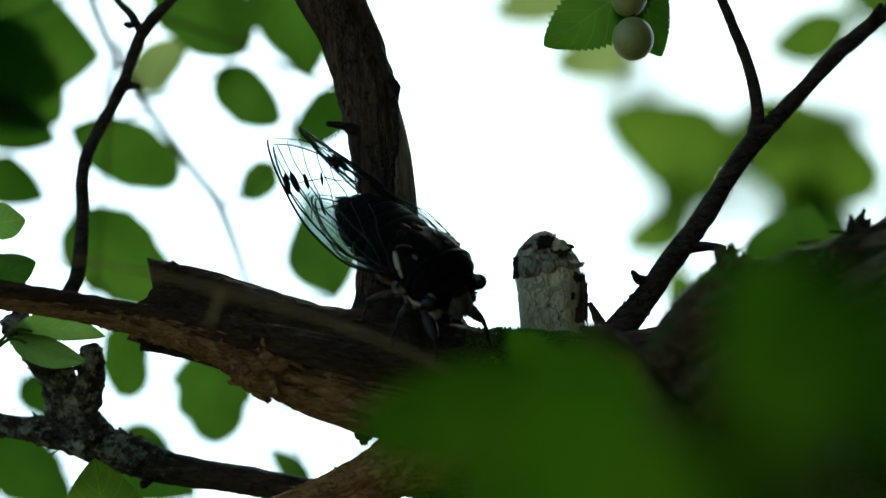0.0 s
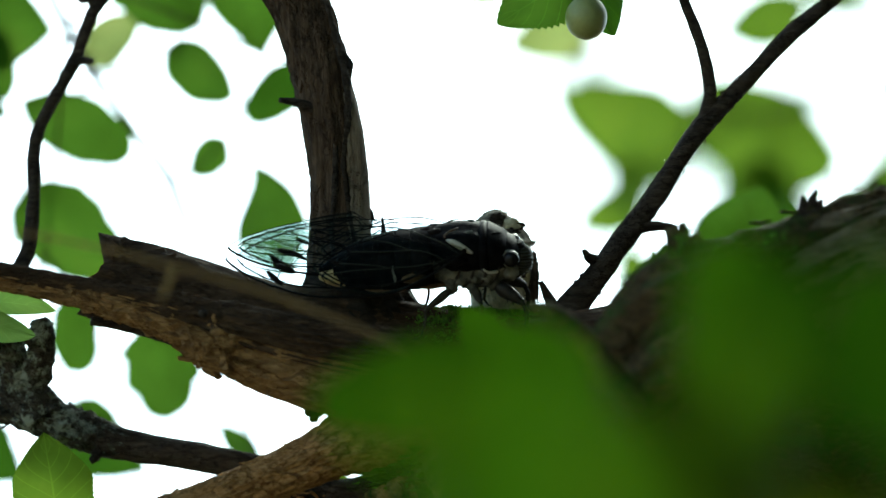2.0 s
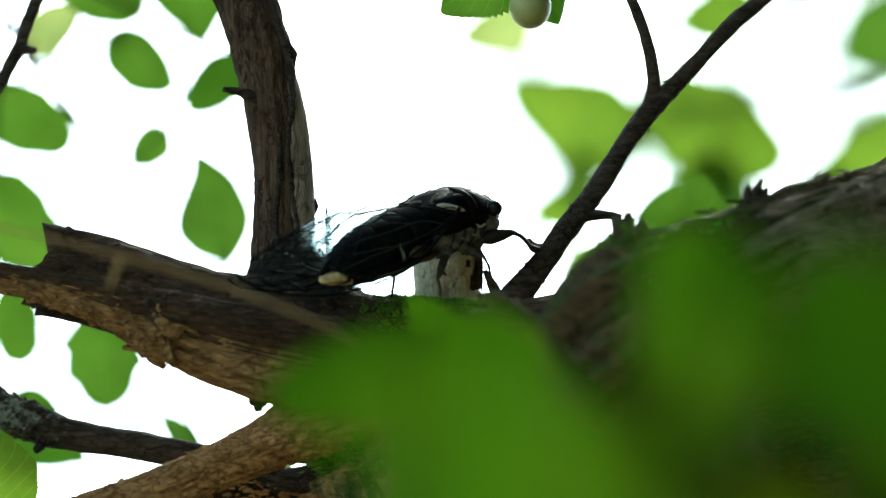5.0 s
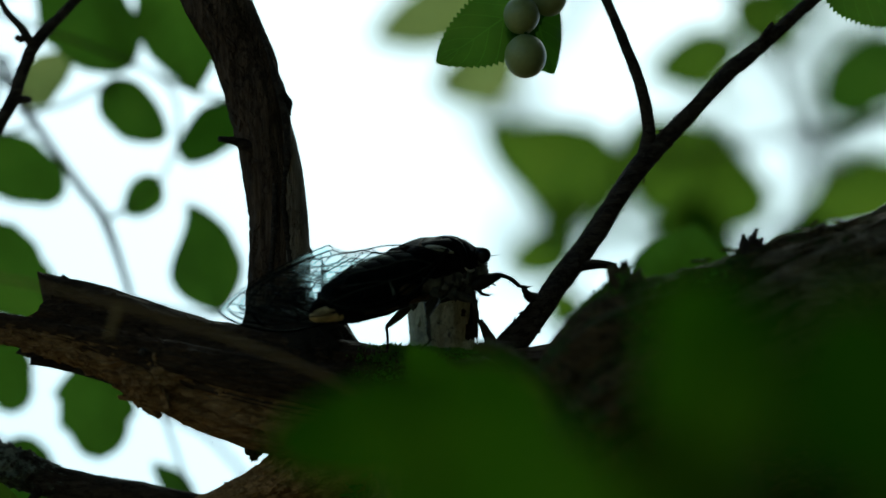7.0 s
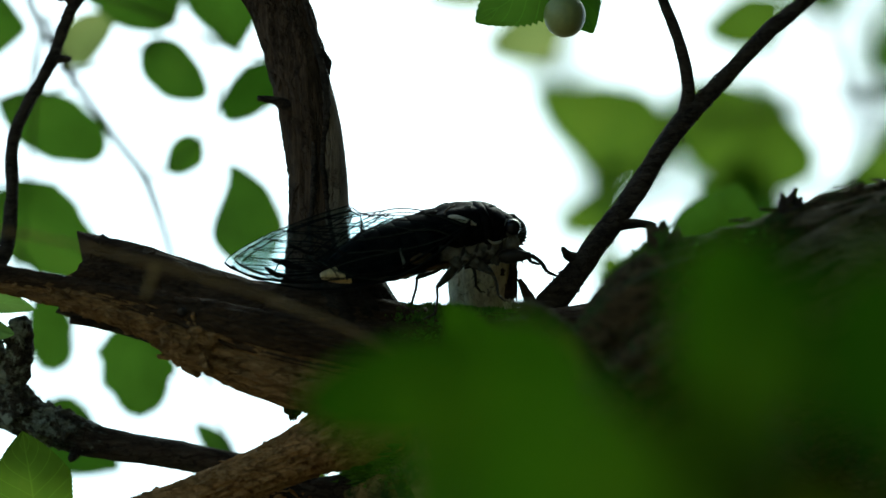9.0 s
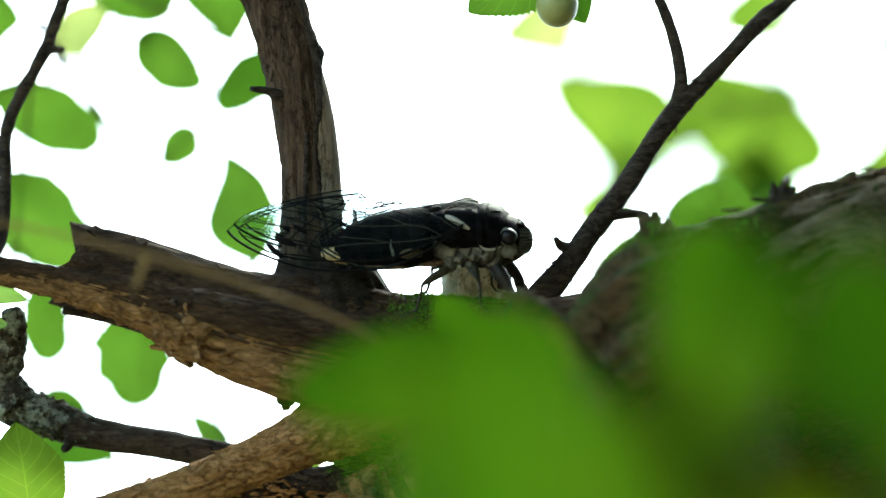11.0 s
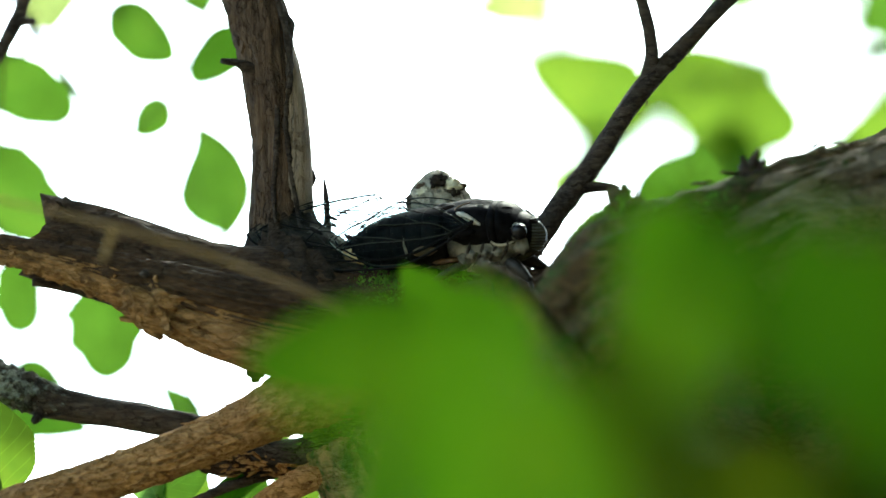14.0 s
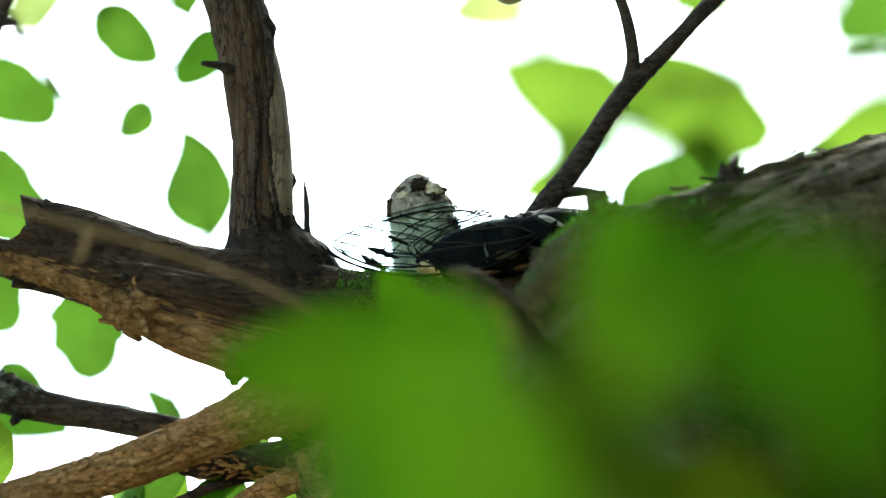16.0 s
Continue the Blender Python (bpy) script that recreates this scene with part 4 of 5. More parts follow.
# ---- the vine before the tree ----
root = at(1250, 900, -200) + DROP * 1.98
vine = thing("climbing_vine", root, "climbing vine with broad green leaves before the tree", "vine")
knee = at(1250, 900, -200)
part("stem", sweep(bmesh.new(), metres((*(root + DROP * 0.02), 0.004), (*(knee + DROP * 1.0 + Vector((0.02, 0, 0))), 0.003), (*(knee + DROP * 0.1), 0.0025), (*(knee + DROP * 0.03), 0.002), (*knee, 0.0014), (*at(1360, 860, -215), 0.0012), (*at(1500, 900, -215), 0.001)), 10), STEM_GREEN, vine, "green vine stem")
R = dict(belly=0.5, heel=0.5, point=0.5, wobble=1.0)
for base, tip, wide, mat, kw in (
        ((1004, 612, -221), (500, 700, -323), 180, VINE_LEAF, dict(face=8, stem=(1120, 900, -230), **R)),
        ((950, 790, -300), (850, 545, -290), 220, VINE_LEAF, dict(face=8, stem=(1120, 900, -230), **R)),
        ((1000, 690, -560), (580, 730, -560), 170, VINE_LEAF, dict(face=8, stem=(1120, 900, -230), **R)),
        ((968, 566, -204), (1016, 648, -201), 20, VINE_LEAF_EDGE, dict(face=20, stem=(900, 640, -204))),
        ((870, 660, -115), (760, 515, -110), 110, VINE_LEAF, dict(face=0, stem=(980, 800, -140), point=0.9, lobes=3, deep=0.2)),
        ((930, 1240, -357), (830, 630, -340), 380, VINE_LEAF, dict(face=10, stem=(1250, 1150, -205), **R)),
        ((1020, 1220, -493), (960, 660, -476), 360, VINE_LEAF, dict(face=-8, stem=(1250, 1150, -205), **R)),
        ((700, 830, -629), (770, 640, -612), 190, VINE_LEAF_LIGHT, dict(face=10, stem=(860, 1100, -340), **R)),
        ((1080, 990, -629), (1010, 740, -612), 230, VINE_LEAF_LIGHT, dict(face=10, stem=(1100, 1150, -340), **R)),
        ((1294, 760, -442), (1234, 380, -425), 225, VINE_LEAF, dict(face=10, stem=(1360, 860, -215), **R)),
        ((1245, 900, -502), (1220, 640, -484), 210, VINE_LEAF_OLD, dict(face=10, stem=(1250, 1150, -205), **R)),
        ((1310, 760, -629), (1240, 540, -612), 170, VINE_LEAF_LIGHT, dict(face=10, stem=(1360, 860, -215), **R)),
        ((1530, 780, -552), (1490, 420, -536), 270, VINE_LEAF_SHADE, dict(face=-15, stem=(1500, 900, -215), **R)),
        ((1330, 600, -459), (1290, 410, -450), 150, VINE_LEAF_SHADE, dict(face=-15, stem=(1400, 900, -215), **R)),
        ((1660, 900, -510), (1640, 430, -493), 240, VINE_LEAF_SHADE, dict(face=15, stem=(1500, 900, -215))),
        ((1700, 1180, -416), (1590, 680, -408), 240, VINE_LEAF_OLD, dict(face=15, stem=(1500, 900, -215))),
        ((1190, 1180, -357), (1160, 760, -348), 330, VINE_LEAF_OLD, dict(face=-15, stem=(1250, 1150, -205), **R)),
        ((1420, 1220, -382), (1390, 820, -374), 360, VINE_LEAF_OLD, dict(face=12, stem=(1400, 900, -215), **R)),
        ((1680, 1240, -416), (1600, 830, -408), 330, VINE_LEAF_OLD, dict(face=15, stem=(1400, 900, -215), **R))):
    leaf(vine, base, tip, wide, mat, cup=0.03, bend=0.04, **kw)
straw = thing("dry_stalk", at(1120, 1000, -120), "dry tan stalk crossing before the limb", "stalk")
part("stalk", limb_mesh([(-900, 330, -120, 3.0), (-300, 360, -120, 3.6), (0, 392, -120, 3.0), (250, 448, -120, 3.3), (450, 508, -120, 3.3), (640, 586, -120, 3.0), (820, 690, -120, 3.0), (1000, 860, -120, 4.8), (1120, 1000, -120, 4.8)], 12, 8, 0.1, 0.04, 2.0), STRAW, straw)
part("side_stalk", limb_mesh([(252, 450, -120, 6.4), (242, 482, -120, 5.6), (232, 508, -120, 4.0)], 9, 5, 0.1, 0.0, 2.0), STRAW, straw)

# ---- unseen screen of leaves, added to shade the place ----
rnd = random.Random(5)
verts, faces = [], []
middle = VIEW @ Vector((0, 0, 0))
axis = (VIEW.to_3x3() @ Vector((0, 1, 0))).normalized()
# the screen is left open ahead and on the left to let light in
while len(faces) < 42000:
    d = Vector((rnd.gauss(0, 1), rnd.gauss(0, 1), rnd.gauss(0, 1))).normalized()
    r = rnd.uniform(2.2, 4.2)
    p = EYE + d * r
    j = rnd.gauss(0, 0.07)
    if p.z < 0.1 or d.angle(axis) < radians(32) + max(0, j) or (d.x < 0.3 + j and d.y < 0.75 + j and -0.5 + j < d.z < 0.55 + j) or (d.x < -0.15 + j and d.y < 0.75 + j and -0.5 + j < d.z < 0.9 + j):
        continue
    a = Vector((rnd.gauss(0, 1), rnd.gauss(0, 1), rnd.gauss(0, 1))).normalized()
    b = a.orthogonal().normalized()
    h = rnd.uniform(0.06, 0.12)
    k = len(verts)
    verts += [p - a * h, p + b * h * 0.45, p + a * h, p - b * h * 0.45]
    faces.append((k, k + 1, k + 2, k + 3))
me = bpy.data.meshes.new("woods")
me.from_pydata(verts, [], faces)
me.materials.append(LEAF_DARK)
tagged(new("woods", me), "unseen screen of green leaves that shades the tree", "foliage", kind="stuff")


# ---- the cicada ----
MM = 0.001
cicada = new("cicada")
cicada.empty_display_size = 0.005
tagged(cicada, "black cicada with cream markings and clear veined wings", "cicada")
BASE[cicada] = Vector()


def loft(bm, sections, sides=28):
    """A body through sections (x, z middle, half width, half height, squareness), along x, in mm."""
    rings = []
    for x, zc, hw, hh in sections:
        ring = []
        for k in range(sides):
            f = 2 * math.pi * k / sides
            c, s = math.cos(f), math.sin(f)
            ring.append(bm.verts.new(Vector((x, hw * math.copysign(abs(c) ** 0.85, c), zc + hh * math.copysign(abs(s) ** 0.9, s))) * MM))
        rings.append(ring)
    for a, b in zip(rings, rings[1:]):
        for k in range(sides):
            bm.faces.new((a[k], b[k], b[(k + 1) % sides], a[(k + 1) % sides]))
    for ring, flip in ((rings[0], False), (rings[-1], True)):
        bm.faces.new(ring[::-1] if flip else ring)
    bmesh.ops.recalc_face_normals(bm, faces=bm.faces)
    return bm


def tube_mm(bm, pts, step=0.4, sides=10, rough=0.0):
    return sweep(bm, [(Vector(p[:3]) * MM, p[3] * MM) for p in spline(pts, step)], sides, rough)


def pad(bm, centre, radii, tilt=0.0, seed=0.0, rough=0.15):
    """A low rounded plate on the body: centre and radii in mm, tilted in degrees about the length."""
    return lump(bm, Vector(centre) * MM, tuple(r * MM for r in radii), Matrix.Rotation(radians(tilt), 3, "X"), 12, 18, rough, seed)


def build_cicada():
    c = cicada
    # hind body in overlapping rings, each with a low hem of bumps
    edge = [(-3, 7.6, 6.5, 0.0), (-7, 7.8, 6.7, -0.2), (-10.5, 7.7, 6.7, -0.4), (-14, 7.3, 6.4, -0.6), (-17.2, 6.6, 5.9, -0.9), (-20.2, 5.6, 5.0, -1.2), (-22.4, 4.3, 3.9, -1.5), (-24.0, 2.8, 2.6, -1.9)]
    for k, ((x0, w0, h0, z0), (x1, w1, h1, z1)) in enumerate(zip(edge, edge[1:])):
        bm = loft(bmesh.new(), [(x0, z0, w0 * 0.95, h0 * 0.95), (x0 - 0.5, z0, w0 * 0.99, h0 * 0.99), ((x0 + x1) / 2, (z0 + z1) / 2, (w0 + w1) / 2 * 1.01, (h0 + h1) / 2 * 1.01), (x1 + 0.2, z1, w1 * 1.012, h1 * 1.012), (x1 - 0.3, z1, w1 * 0.99, h1 * 0.99)], 40)
        for v in bm.verts:
            q = v.co / MM
            v.co += Vector((0, q.y, q.z)).normalized() * MM * 0.22 * noise.noise(Vector((q.x * 0.9, q.y * 0.9, q.z * 0.9 + k)))
        part("abdomen_ring", bm, ABDOMEN, c)
    part("abdomen_tip", loft(bmesh.new(), [(-19.5, -3.9, 3.5, 1.7), (-22, -3.6, 3.6, 2.0), (-24.5, -3.2, 3.1, 1.8), (-26.4, -2.9, 2.1, 1.3), (-27.6, -2.8, 0.8, 0.6)]), TAN_PLATE, c, "tan tip of the abdomen")
    part("abdomen_hook", tube_mm(bmesh.new(), [(-22, 0, 0.6, 1.6), (-24.6, 0, -0.4, 1.2), (-27.4, 0, -1.6, 0.4)]), CUTICLE, c)
    # back plate, collar, head
    dome = loft(bmesh.new(), [(-5, 3.2, 3.0, 1.8), (-3.6, 3.0, 5.0, 3.2), (-1.6, 2.2, 6.6, 4.6), (1, 1.6, 7.5, 5.6), (4, 1.3, 7.9, 5.9), (6.5, 1.2, 7.9, 5.6), (7.8, 1.1, 7.8, 5.2)], 44)
    for v in dome.verts:
        q = v.co / MM
        if q.z > 2:
            v.co.z += MM * (0.35 * math.cos(q.y * 1.05) - 0.3 * math.exp(-((q.x - 6.9) / 0.7) ** 2))
    part("mesonotum", dome, CUTICLE, c, "domed black back plate")
    cross = pad(bmesh.new(), (-3.4, 0, 6.3), (2.0, 1.0, 0.8))
    for y in (-1, 1):
        pad(cross, (-2.2, 2.0 * y, 6.2), (1.7, 1.1, 0.8), -14 * y, 3.0)
        pad(cross, (-4.4, 2.2 * y, 5.6), (1.5, 1.2, 0.8), -24 * y, 5.0)
    part("cruciform_ridge", cross, CUTICLE_BROWN, c, "brown raised cross on the back")
    part("collar", loft(bmesh.new(), [(7.0, 1.0, 8.0, 5.2), (7.5, 1.0, 8.5, 5.65), (8.3, 0.9, 8.6, 5.7), (8.9, 0.9, 8.1, 5.4)], 40), CUTICLE, c)
    shield = loft(bmesh.new(), [(8.6, 0.9, 7.9, 5.4), (9.4, 0.8, 8.0, 5.5), (10.4, 0.6, 7.7, 5.2), (11.6, 0.2, 7.0, 4.7), (12.8, -0.3, 6.2, 4.0)], 48)
    for v in shield.verts:
        q = v.co / MM
        if q.z > -1:
            f = math.atan2(q.z, abs(q.y))
            v.co *= 1 - 0.035 * math.exp(-((q.x - 10.6 + 1.6 * (f - 0.8)) / 0.35) ** 2)
    part("pronotum", shield, CUTICLE, c, "grooved black neck shield")
    for y in (-1, 1):
        for pts in ([(9.2, 7.2 * y, 2.6, 0.2), (10.2, 6.4 * y, 3.4, 0.32), (11.6, 4.6 * y, 3.9, 0.2)], [(9.2, 4.6 * y, 5.0, 0.2), (10.4, 3.4 * y, 5.1, 0.3), (11.8, 2.2 * y, 4.7, 0.15)]):
            part("ridge", tube_mm(bmesh.new(), pts, 0.4, 8), CUTICLE, c)
        bm = sweep(bmesh.new(), [(Vector(p[:3]) * MM, p[3] * MM) for p in spline([(0.5, 5.9 * y, 5.2, 0.3), (1.4, 6.4 * y, 4.9, 0.6), (2.9, 7.05 * y, 4.0, 0.7), (4.3, 7.5 * y, 3.0, 0.62), (5.7, 7.85 * y, 2.0, 0.25)], 0.3)], 14, 0.12, 0, 2.0)
        part("marking", bm, BAND, c, "cream patch on the thorax side")
        part("marking", tube_mm(bmesh.new(), [(0.7, 6.0 * y, 5.1, 0.3), (0.0, 5.0 * y, 5.9, 0.24), (1.2, 4.0 * y, 6.8, 0.2), (3.0, 3.4 * y, 7.2, 0.14)]), TYMBAL, c, "pinkish brown rim of the back plate")
        part("marking", pad(bmesh.new(), (5.2, 4.4 * y, 6.2), (0.9, 0.4, 0.28), -36 * y, 2.0, 0.4), POWDER, c, "small dull fleck")
        part("marking", tube_mm(bmesh.new(), [(7.6, 7.8 * y, -2.0, 0.12), (8.6, 7.3 * y, -2.9, 0.28), (10.2, 6.6 * y, -3.1, 0.28), (12.0, 5.6 * y, -2.7, 0.12)]), BAND, c)
        part("marking", tube_mm(bmesh.new(), [(-11.2, 7.5 * y, 0.6, 0.08), (-11.4, 7.65 * y, -0.8, 0.2), (-11.1, 7.5 * y, -2.6, 0.3), (-11.4, 7.0 * y, -4.0, 0.1)]), POWDER, c, "pale streak on the abdomen side")
        part("marking", tube_mm(bmesh.new(), [(-19.4, 4.2 * y, -4.6, 0.15), (-16, 5.0 * y, -5.4, 0.4), (-12, 5.2 * y, -5.8, 0.45), (-9, 5.0 * y, -5.9, 0.2)]), TYMBAL, c, "pale line under the abdomen")
        part("sound_plate", pad(bmesh.new(), (-7.2, 7.3 * y, -2.6), (2.7, 0.7, 1.3), 14 * y, 4.0), TYMBAL, c, "brown sound plate behind the thorax")
        part("operculum", pad(bmesh.new(), (-3.5, 3.6 * y, -5.6), (3.4, 2.6, 0.8), 0, 6.0), TYMBAL, c, "brown sound cover under the abdomen")
        part("wing_hinge", pad(bmesh.new(), (2.0, 7.9 * y, 0.4), (2.4, 0.9, 1.2), 0, 8.0, 0.3), CUTICLE, c, "black hinge at the wing root")
    head = part("head", loft(bmesh.new(), [(11.8, -0.6, 6.0, 4.2), (13.2, -0.8, 6.2, 3.9), (14.2, -1.0, 5.4, 3.3), (15.0, -1.2, 4.0, 2.6), (15.5, -1.3, 2.4, 1.8)], 36), CUTICLE, c)
    for y in (-1, 1):
        part("eye", lump(bmesh.new(), Vector((13.6, 6.4 * y, -0.6)) * MM, (1.75 * MM, 1.8 * MM, 1.85 * MM), None, 18, 24), EYE_DARK, head, "glossy black bulging eye")
        part("eye_rim", lump(bmesh.new(), Vector((13.2, 5.9 * y, -0.6)) * MM, (1.98 * MM, 0.9 * MM, 2.04 * MM), None, 12, 18, 0.1), POWDER, head, "pale rim round the eye")
        part("antenna", tube_mm(bmesh.new(), [(14.8, 4.2 * y, -1.6, 0.25), (16.2, 4.8 * y, -1.4, 0.1), (18.8, 5.2 * y, -1.7, 0.04)], sides=6), VEIN, head)
        part("cheek", pad(bmesh.new(), (13.2, 4.6 * y, -3.8), (1.7, 1.2, 1.8), 0, 3.0 + y, 0.3), POWDER, head, "pale powdery cheek")
        for k in range(9):
            z = 0.3 - 0.66 * k
            r = math.sqrt(max(0.1, 1 - ((z + 2.3) / 3.5) ** 2))
            pts = [(14.6 + 3.3 * r * math.cos(f), 2.82 * r * math.sin(f), z - 0.6 * math.cos(f), w) for f, w in zip(np.linspace(0.18 * y, 1.5 * y, 7), (0.08, 0.16, 0.2, 0.2, 0.18, 0.16, 0.08))]
            part("face_ridge", tube_mm(bmesh.new(), pts, 0.5, 8), PALE_LEG, head)
    part("face", lump(bmesh.new(), Vector((14.6, 0, -2.4)) * MM, (3.3 * MM, 2.8 * MM, 3.5 * MM), None, 18, 24), LEG, head, "bulging ridged face")
    part("brow", pad(bmesh.new(), (14.9, 0, 0.7), (1.5, 2.2, 0.9), 0, 2.0, 0.3), CUTICLE_BROWN, head, "dark brow over the face")
    part("beak", tube_mm(bmesh.new(), [(15.2, 0, -5.2, 0.9), (13, 0, -6.6, 0.7), (9, 0, -7.6, 0.5), (3, 0, -7.8, 0.3)]), LEG, head)
    chest = loft(bmesh.new(), [(-3, -3.0, 4.4, 2.6), (-1, -3.1, 5.2, 3.2), (1, -3.1, 5.8, 3.7), (3.5, -3.2, 6.2, 3.9), (6, -3.2, 6.4, 4.0), (8, -3.2, 6.3, 3.9), (10, -3.1, 6.0, 3.6), (13, -3.1, 4.6, 2.5)], 48)
    for v in chest.verts:
        v.co += Vector((0, v.co.y, v.co.z + 0.0031)).normalized() * MM * 0.5 * noise.noise(v.co * 420)
    part("underside", chest, POWDER, c, "pale powdery underside of the thorax")
    for x in (0.4, 3.4, 6.2, 8.8):
        for y in (-1, 1):
            part("seam", tube_mm(bmesh.new(), [(x + 2.2, 6.5 * y, -2.2, 0.2), (x + 1.6, 6.2 * y, -3.9, 0.42), (x + 0.9, 5.6 * y, -5.2, 0.36), (x - 0.4, 3.9 * y, -6.6, 0.4), (x - 1.2, 1.7 * y, -7.3, 0.1)], sides=7, rough=0.3), LEG_DARK, c)
    for x, z in ((1.6, -4.4), (4.6, -4.2), (7.4, -4.4)):
        for y in (-1, 1):
            part("side_plate", pad(bmesh.new(), (x + 0.8, 5.9 * y, z), (1.1, 0.7, 1.1), 20 * y, x, 0.4), POWDER, c, "pale plate of the thorax side")
    for ob in c.children_recursive:
        for v in ob.data.vertices:
            v.co.z *= 0.86 if v.co.z > 0 else 1
    return c


def wing_point(s, q, y):
    """A place on the folded wing: s mm from its root, q mm from its leading edge, on side y."""
    x = 4.5 - s
    drop = 2.6 - 7.2 * math.sin(math.pi / 2 * min(1, s / 20)) + (1.4 * ((s - 20) / 30) ** 1.6 if s > 20 else 0)
    out = 8.3 + 0.8 * math.sin(math.pi * min(1, s / 45)) - 2.4 * (s / 50) ** 2
    arch = 0.9 * math.sin(math.pi * min(1, max(0, q / 15)))
    tilt = radians(70)
    return Vector((x, y * (out - q * math.cos(tilt) - 0.5 * max(0, q - 9) + arch * 0.8), drop + q * math.sin(tilt) + arch * 0.4)) * MM


def wing_edges(s, length, wide):
    u, mid = s / length, 0.45 * wide
    low, high = -0.9 * math.sin(math.pi * min(1, u / 0.8) * 0.9), wide * min(1, u / 0.5) ** 0.8
    if u > 0.6:
        low = mid - (mid - low) * max(0, 1 - ((u - 0.6) / 0.4) ** 1.75) ** 0.72
    if u > 0.45:
        high = mid + (wide - mid) * max(0, 1 - ((u - 0.45) / 0.55) ** 1.75) ** 0.78
    return low, high


def build_wing(y, length=51.0, wide=16.0, root=0.0, name="forewing"):
    n, m = 48, 10
    bm = bmesh.new()
    grid = []
    for i in range(n + 1):
        s = length * math.sin(math.pi / 2 * i / n)
        low, high = wing_edges(s, length, wide)
        grid.append([bm.verts.new(wing_point(s + root, low + (high - low) * j / m, y)) for j in range(m + 1)])
    for a, b in zip(grid, grid[1:]):
        for j in range(m):
            bm.faces.new((a[j], b[j], b[j + 1], a[j + 1]))
    wing = part(name, bm, WING_THIN if name == "hindwing" else WING, cicada, "clear wing with dark veins")
    k = length / 51.0

    def vein(pts, r=0.2, mat=VEIN, nm="vein"):
        line = [(wing_point(s * k + root, q * wide / 16, y), r * (0.75 if mat is VEIN_GREEN else 1.0) * MM) for s, q in spline(pts, 0.8)]
        part(nm, sweep(bmesh.new(), line, 6), mat, wing)

    steps = [51 * math.sin(math.pi / 2 * i / 40) for i in range(41)]
    vein([(s, wing_edges(s, 51, 16)[0]) for s in steps], 0.28, VEIN_GREEN if name == "hindwing" else VEIN, "leading_vein")
    vein([(s, wing_edges(s, 51, 16)[1]) for s in steps], 0.1)
    rim = [(s, 7.2 + (wing_edges(min(51, s * 1.035), 51, 16)[1] - 7.2) * 0.87) for s in np.linspace(22, 49, 26)]
    vein(rim, 0.16)
    vein([(0, 0.4), (10, 1.0), (22, 1.0), (30, 1.2), (36, 1.6), (42, 2.9), (47, 5.4), (48.6, 7.2)], 0.22)
    if name == "hindwing":
        for q in (4.0, 7.5, 10.5):
            vein([(4, q * 0.3), (16, q * 0.8), (30, q), (42, q * 0.95)], 0.1)
        return wing
    inner = [(30, 1.4), (31, 3.8), (27, 6.2), (24.5, 8.6), (21.5, 11.0), (17, 12.6)]
    outer = [(40.8, 2.6), (39.6, 4.6), (37.6, 5.6), (35.2, 7.8), (33.6, 9.0), (31.0, 11.0), (28.6, 11.8), (24.5, 13.6)]
    ends = [(44.5, 3.9), (48.2, 6.4), (48.0, 8.2), (45.8, 10.1), (42.3, 11.8), (38.5, 13.1), (34.2, 14.0), (29.5, 14.4)]
    for pts in (inner, outer):
        for a, b in zip(pts, pts[1:]):
            vein([a, b], 0.14)
    for a, b in zip(outer, ends):
        vein([a, ((a[0] + b[0]) / 2, (a[1] + b[1]) / 2 - 0.25), b], 0.13)
    for i, j in ((0, 0), (1, 1), (1, 2), (2, 3), (2, 4), (3, 5), (4, 6), (5, 7)):
        a, b = inner[i], outer[j]
        vein([a, ((a[0] + b[0]) / 2, (a[1] + b[1]) / 2 + 0.3), b], 0.14)
    vein([(5, 0.9), (10, 2.6), (16, 4.2), (23, 4.6), inner[1]], 0.2, VEIN_GREEN)
    vein([(16, 4.2), (20, 5.4), inner[2]], 0.17, VEIN_GREEN)
    vein([(5, 1.0), (8, 4.2), (12, 6.6), (18, 8.0), inner[3]], 0.2, VEIN_GREEN)
    vein([(12, 6.6), (16, 9.4), inner[4]], 0.17, VEIN_GREEN)
    vein([(2, 0.8), (5, 4.6), (9, 8.4), (13, 11.2), inner[5]], 0.2, VEIN_GREEN)
    for (s, q), (ds, dq), r in (((41.0, 3.2), (1.6, 1.5), 0.85), ((38.6, 5.2), (2.4, 0.9), 0.95), ((35.2, 7.8), (1.5, 0.9), 0.62), ((31.6, 10.4), (1.4, 0.7), 0.4), ((27.6, 6.0), (1.5, 0.8), 0.4)):
        line = [(wing_point(s + ds * u, q + dq * u, y), r * MM * 0.85 * math.sqrt(max(0.02, 1 - u * u))) for u in np.linspace(-1, 1, 13)]
        part("dark_spot", sweep(bmesh.new(), line, 8, flat=0.35), VEIN, wing, "dark smudge on a cross vein")
    return wing


LEGS = []


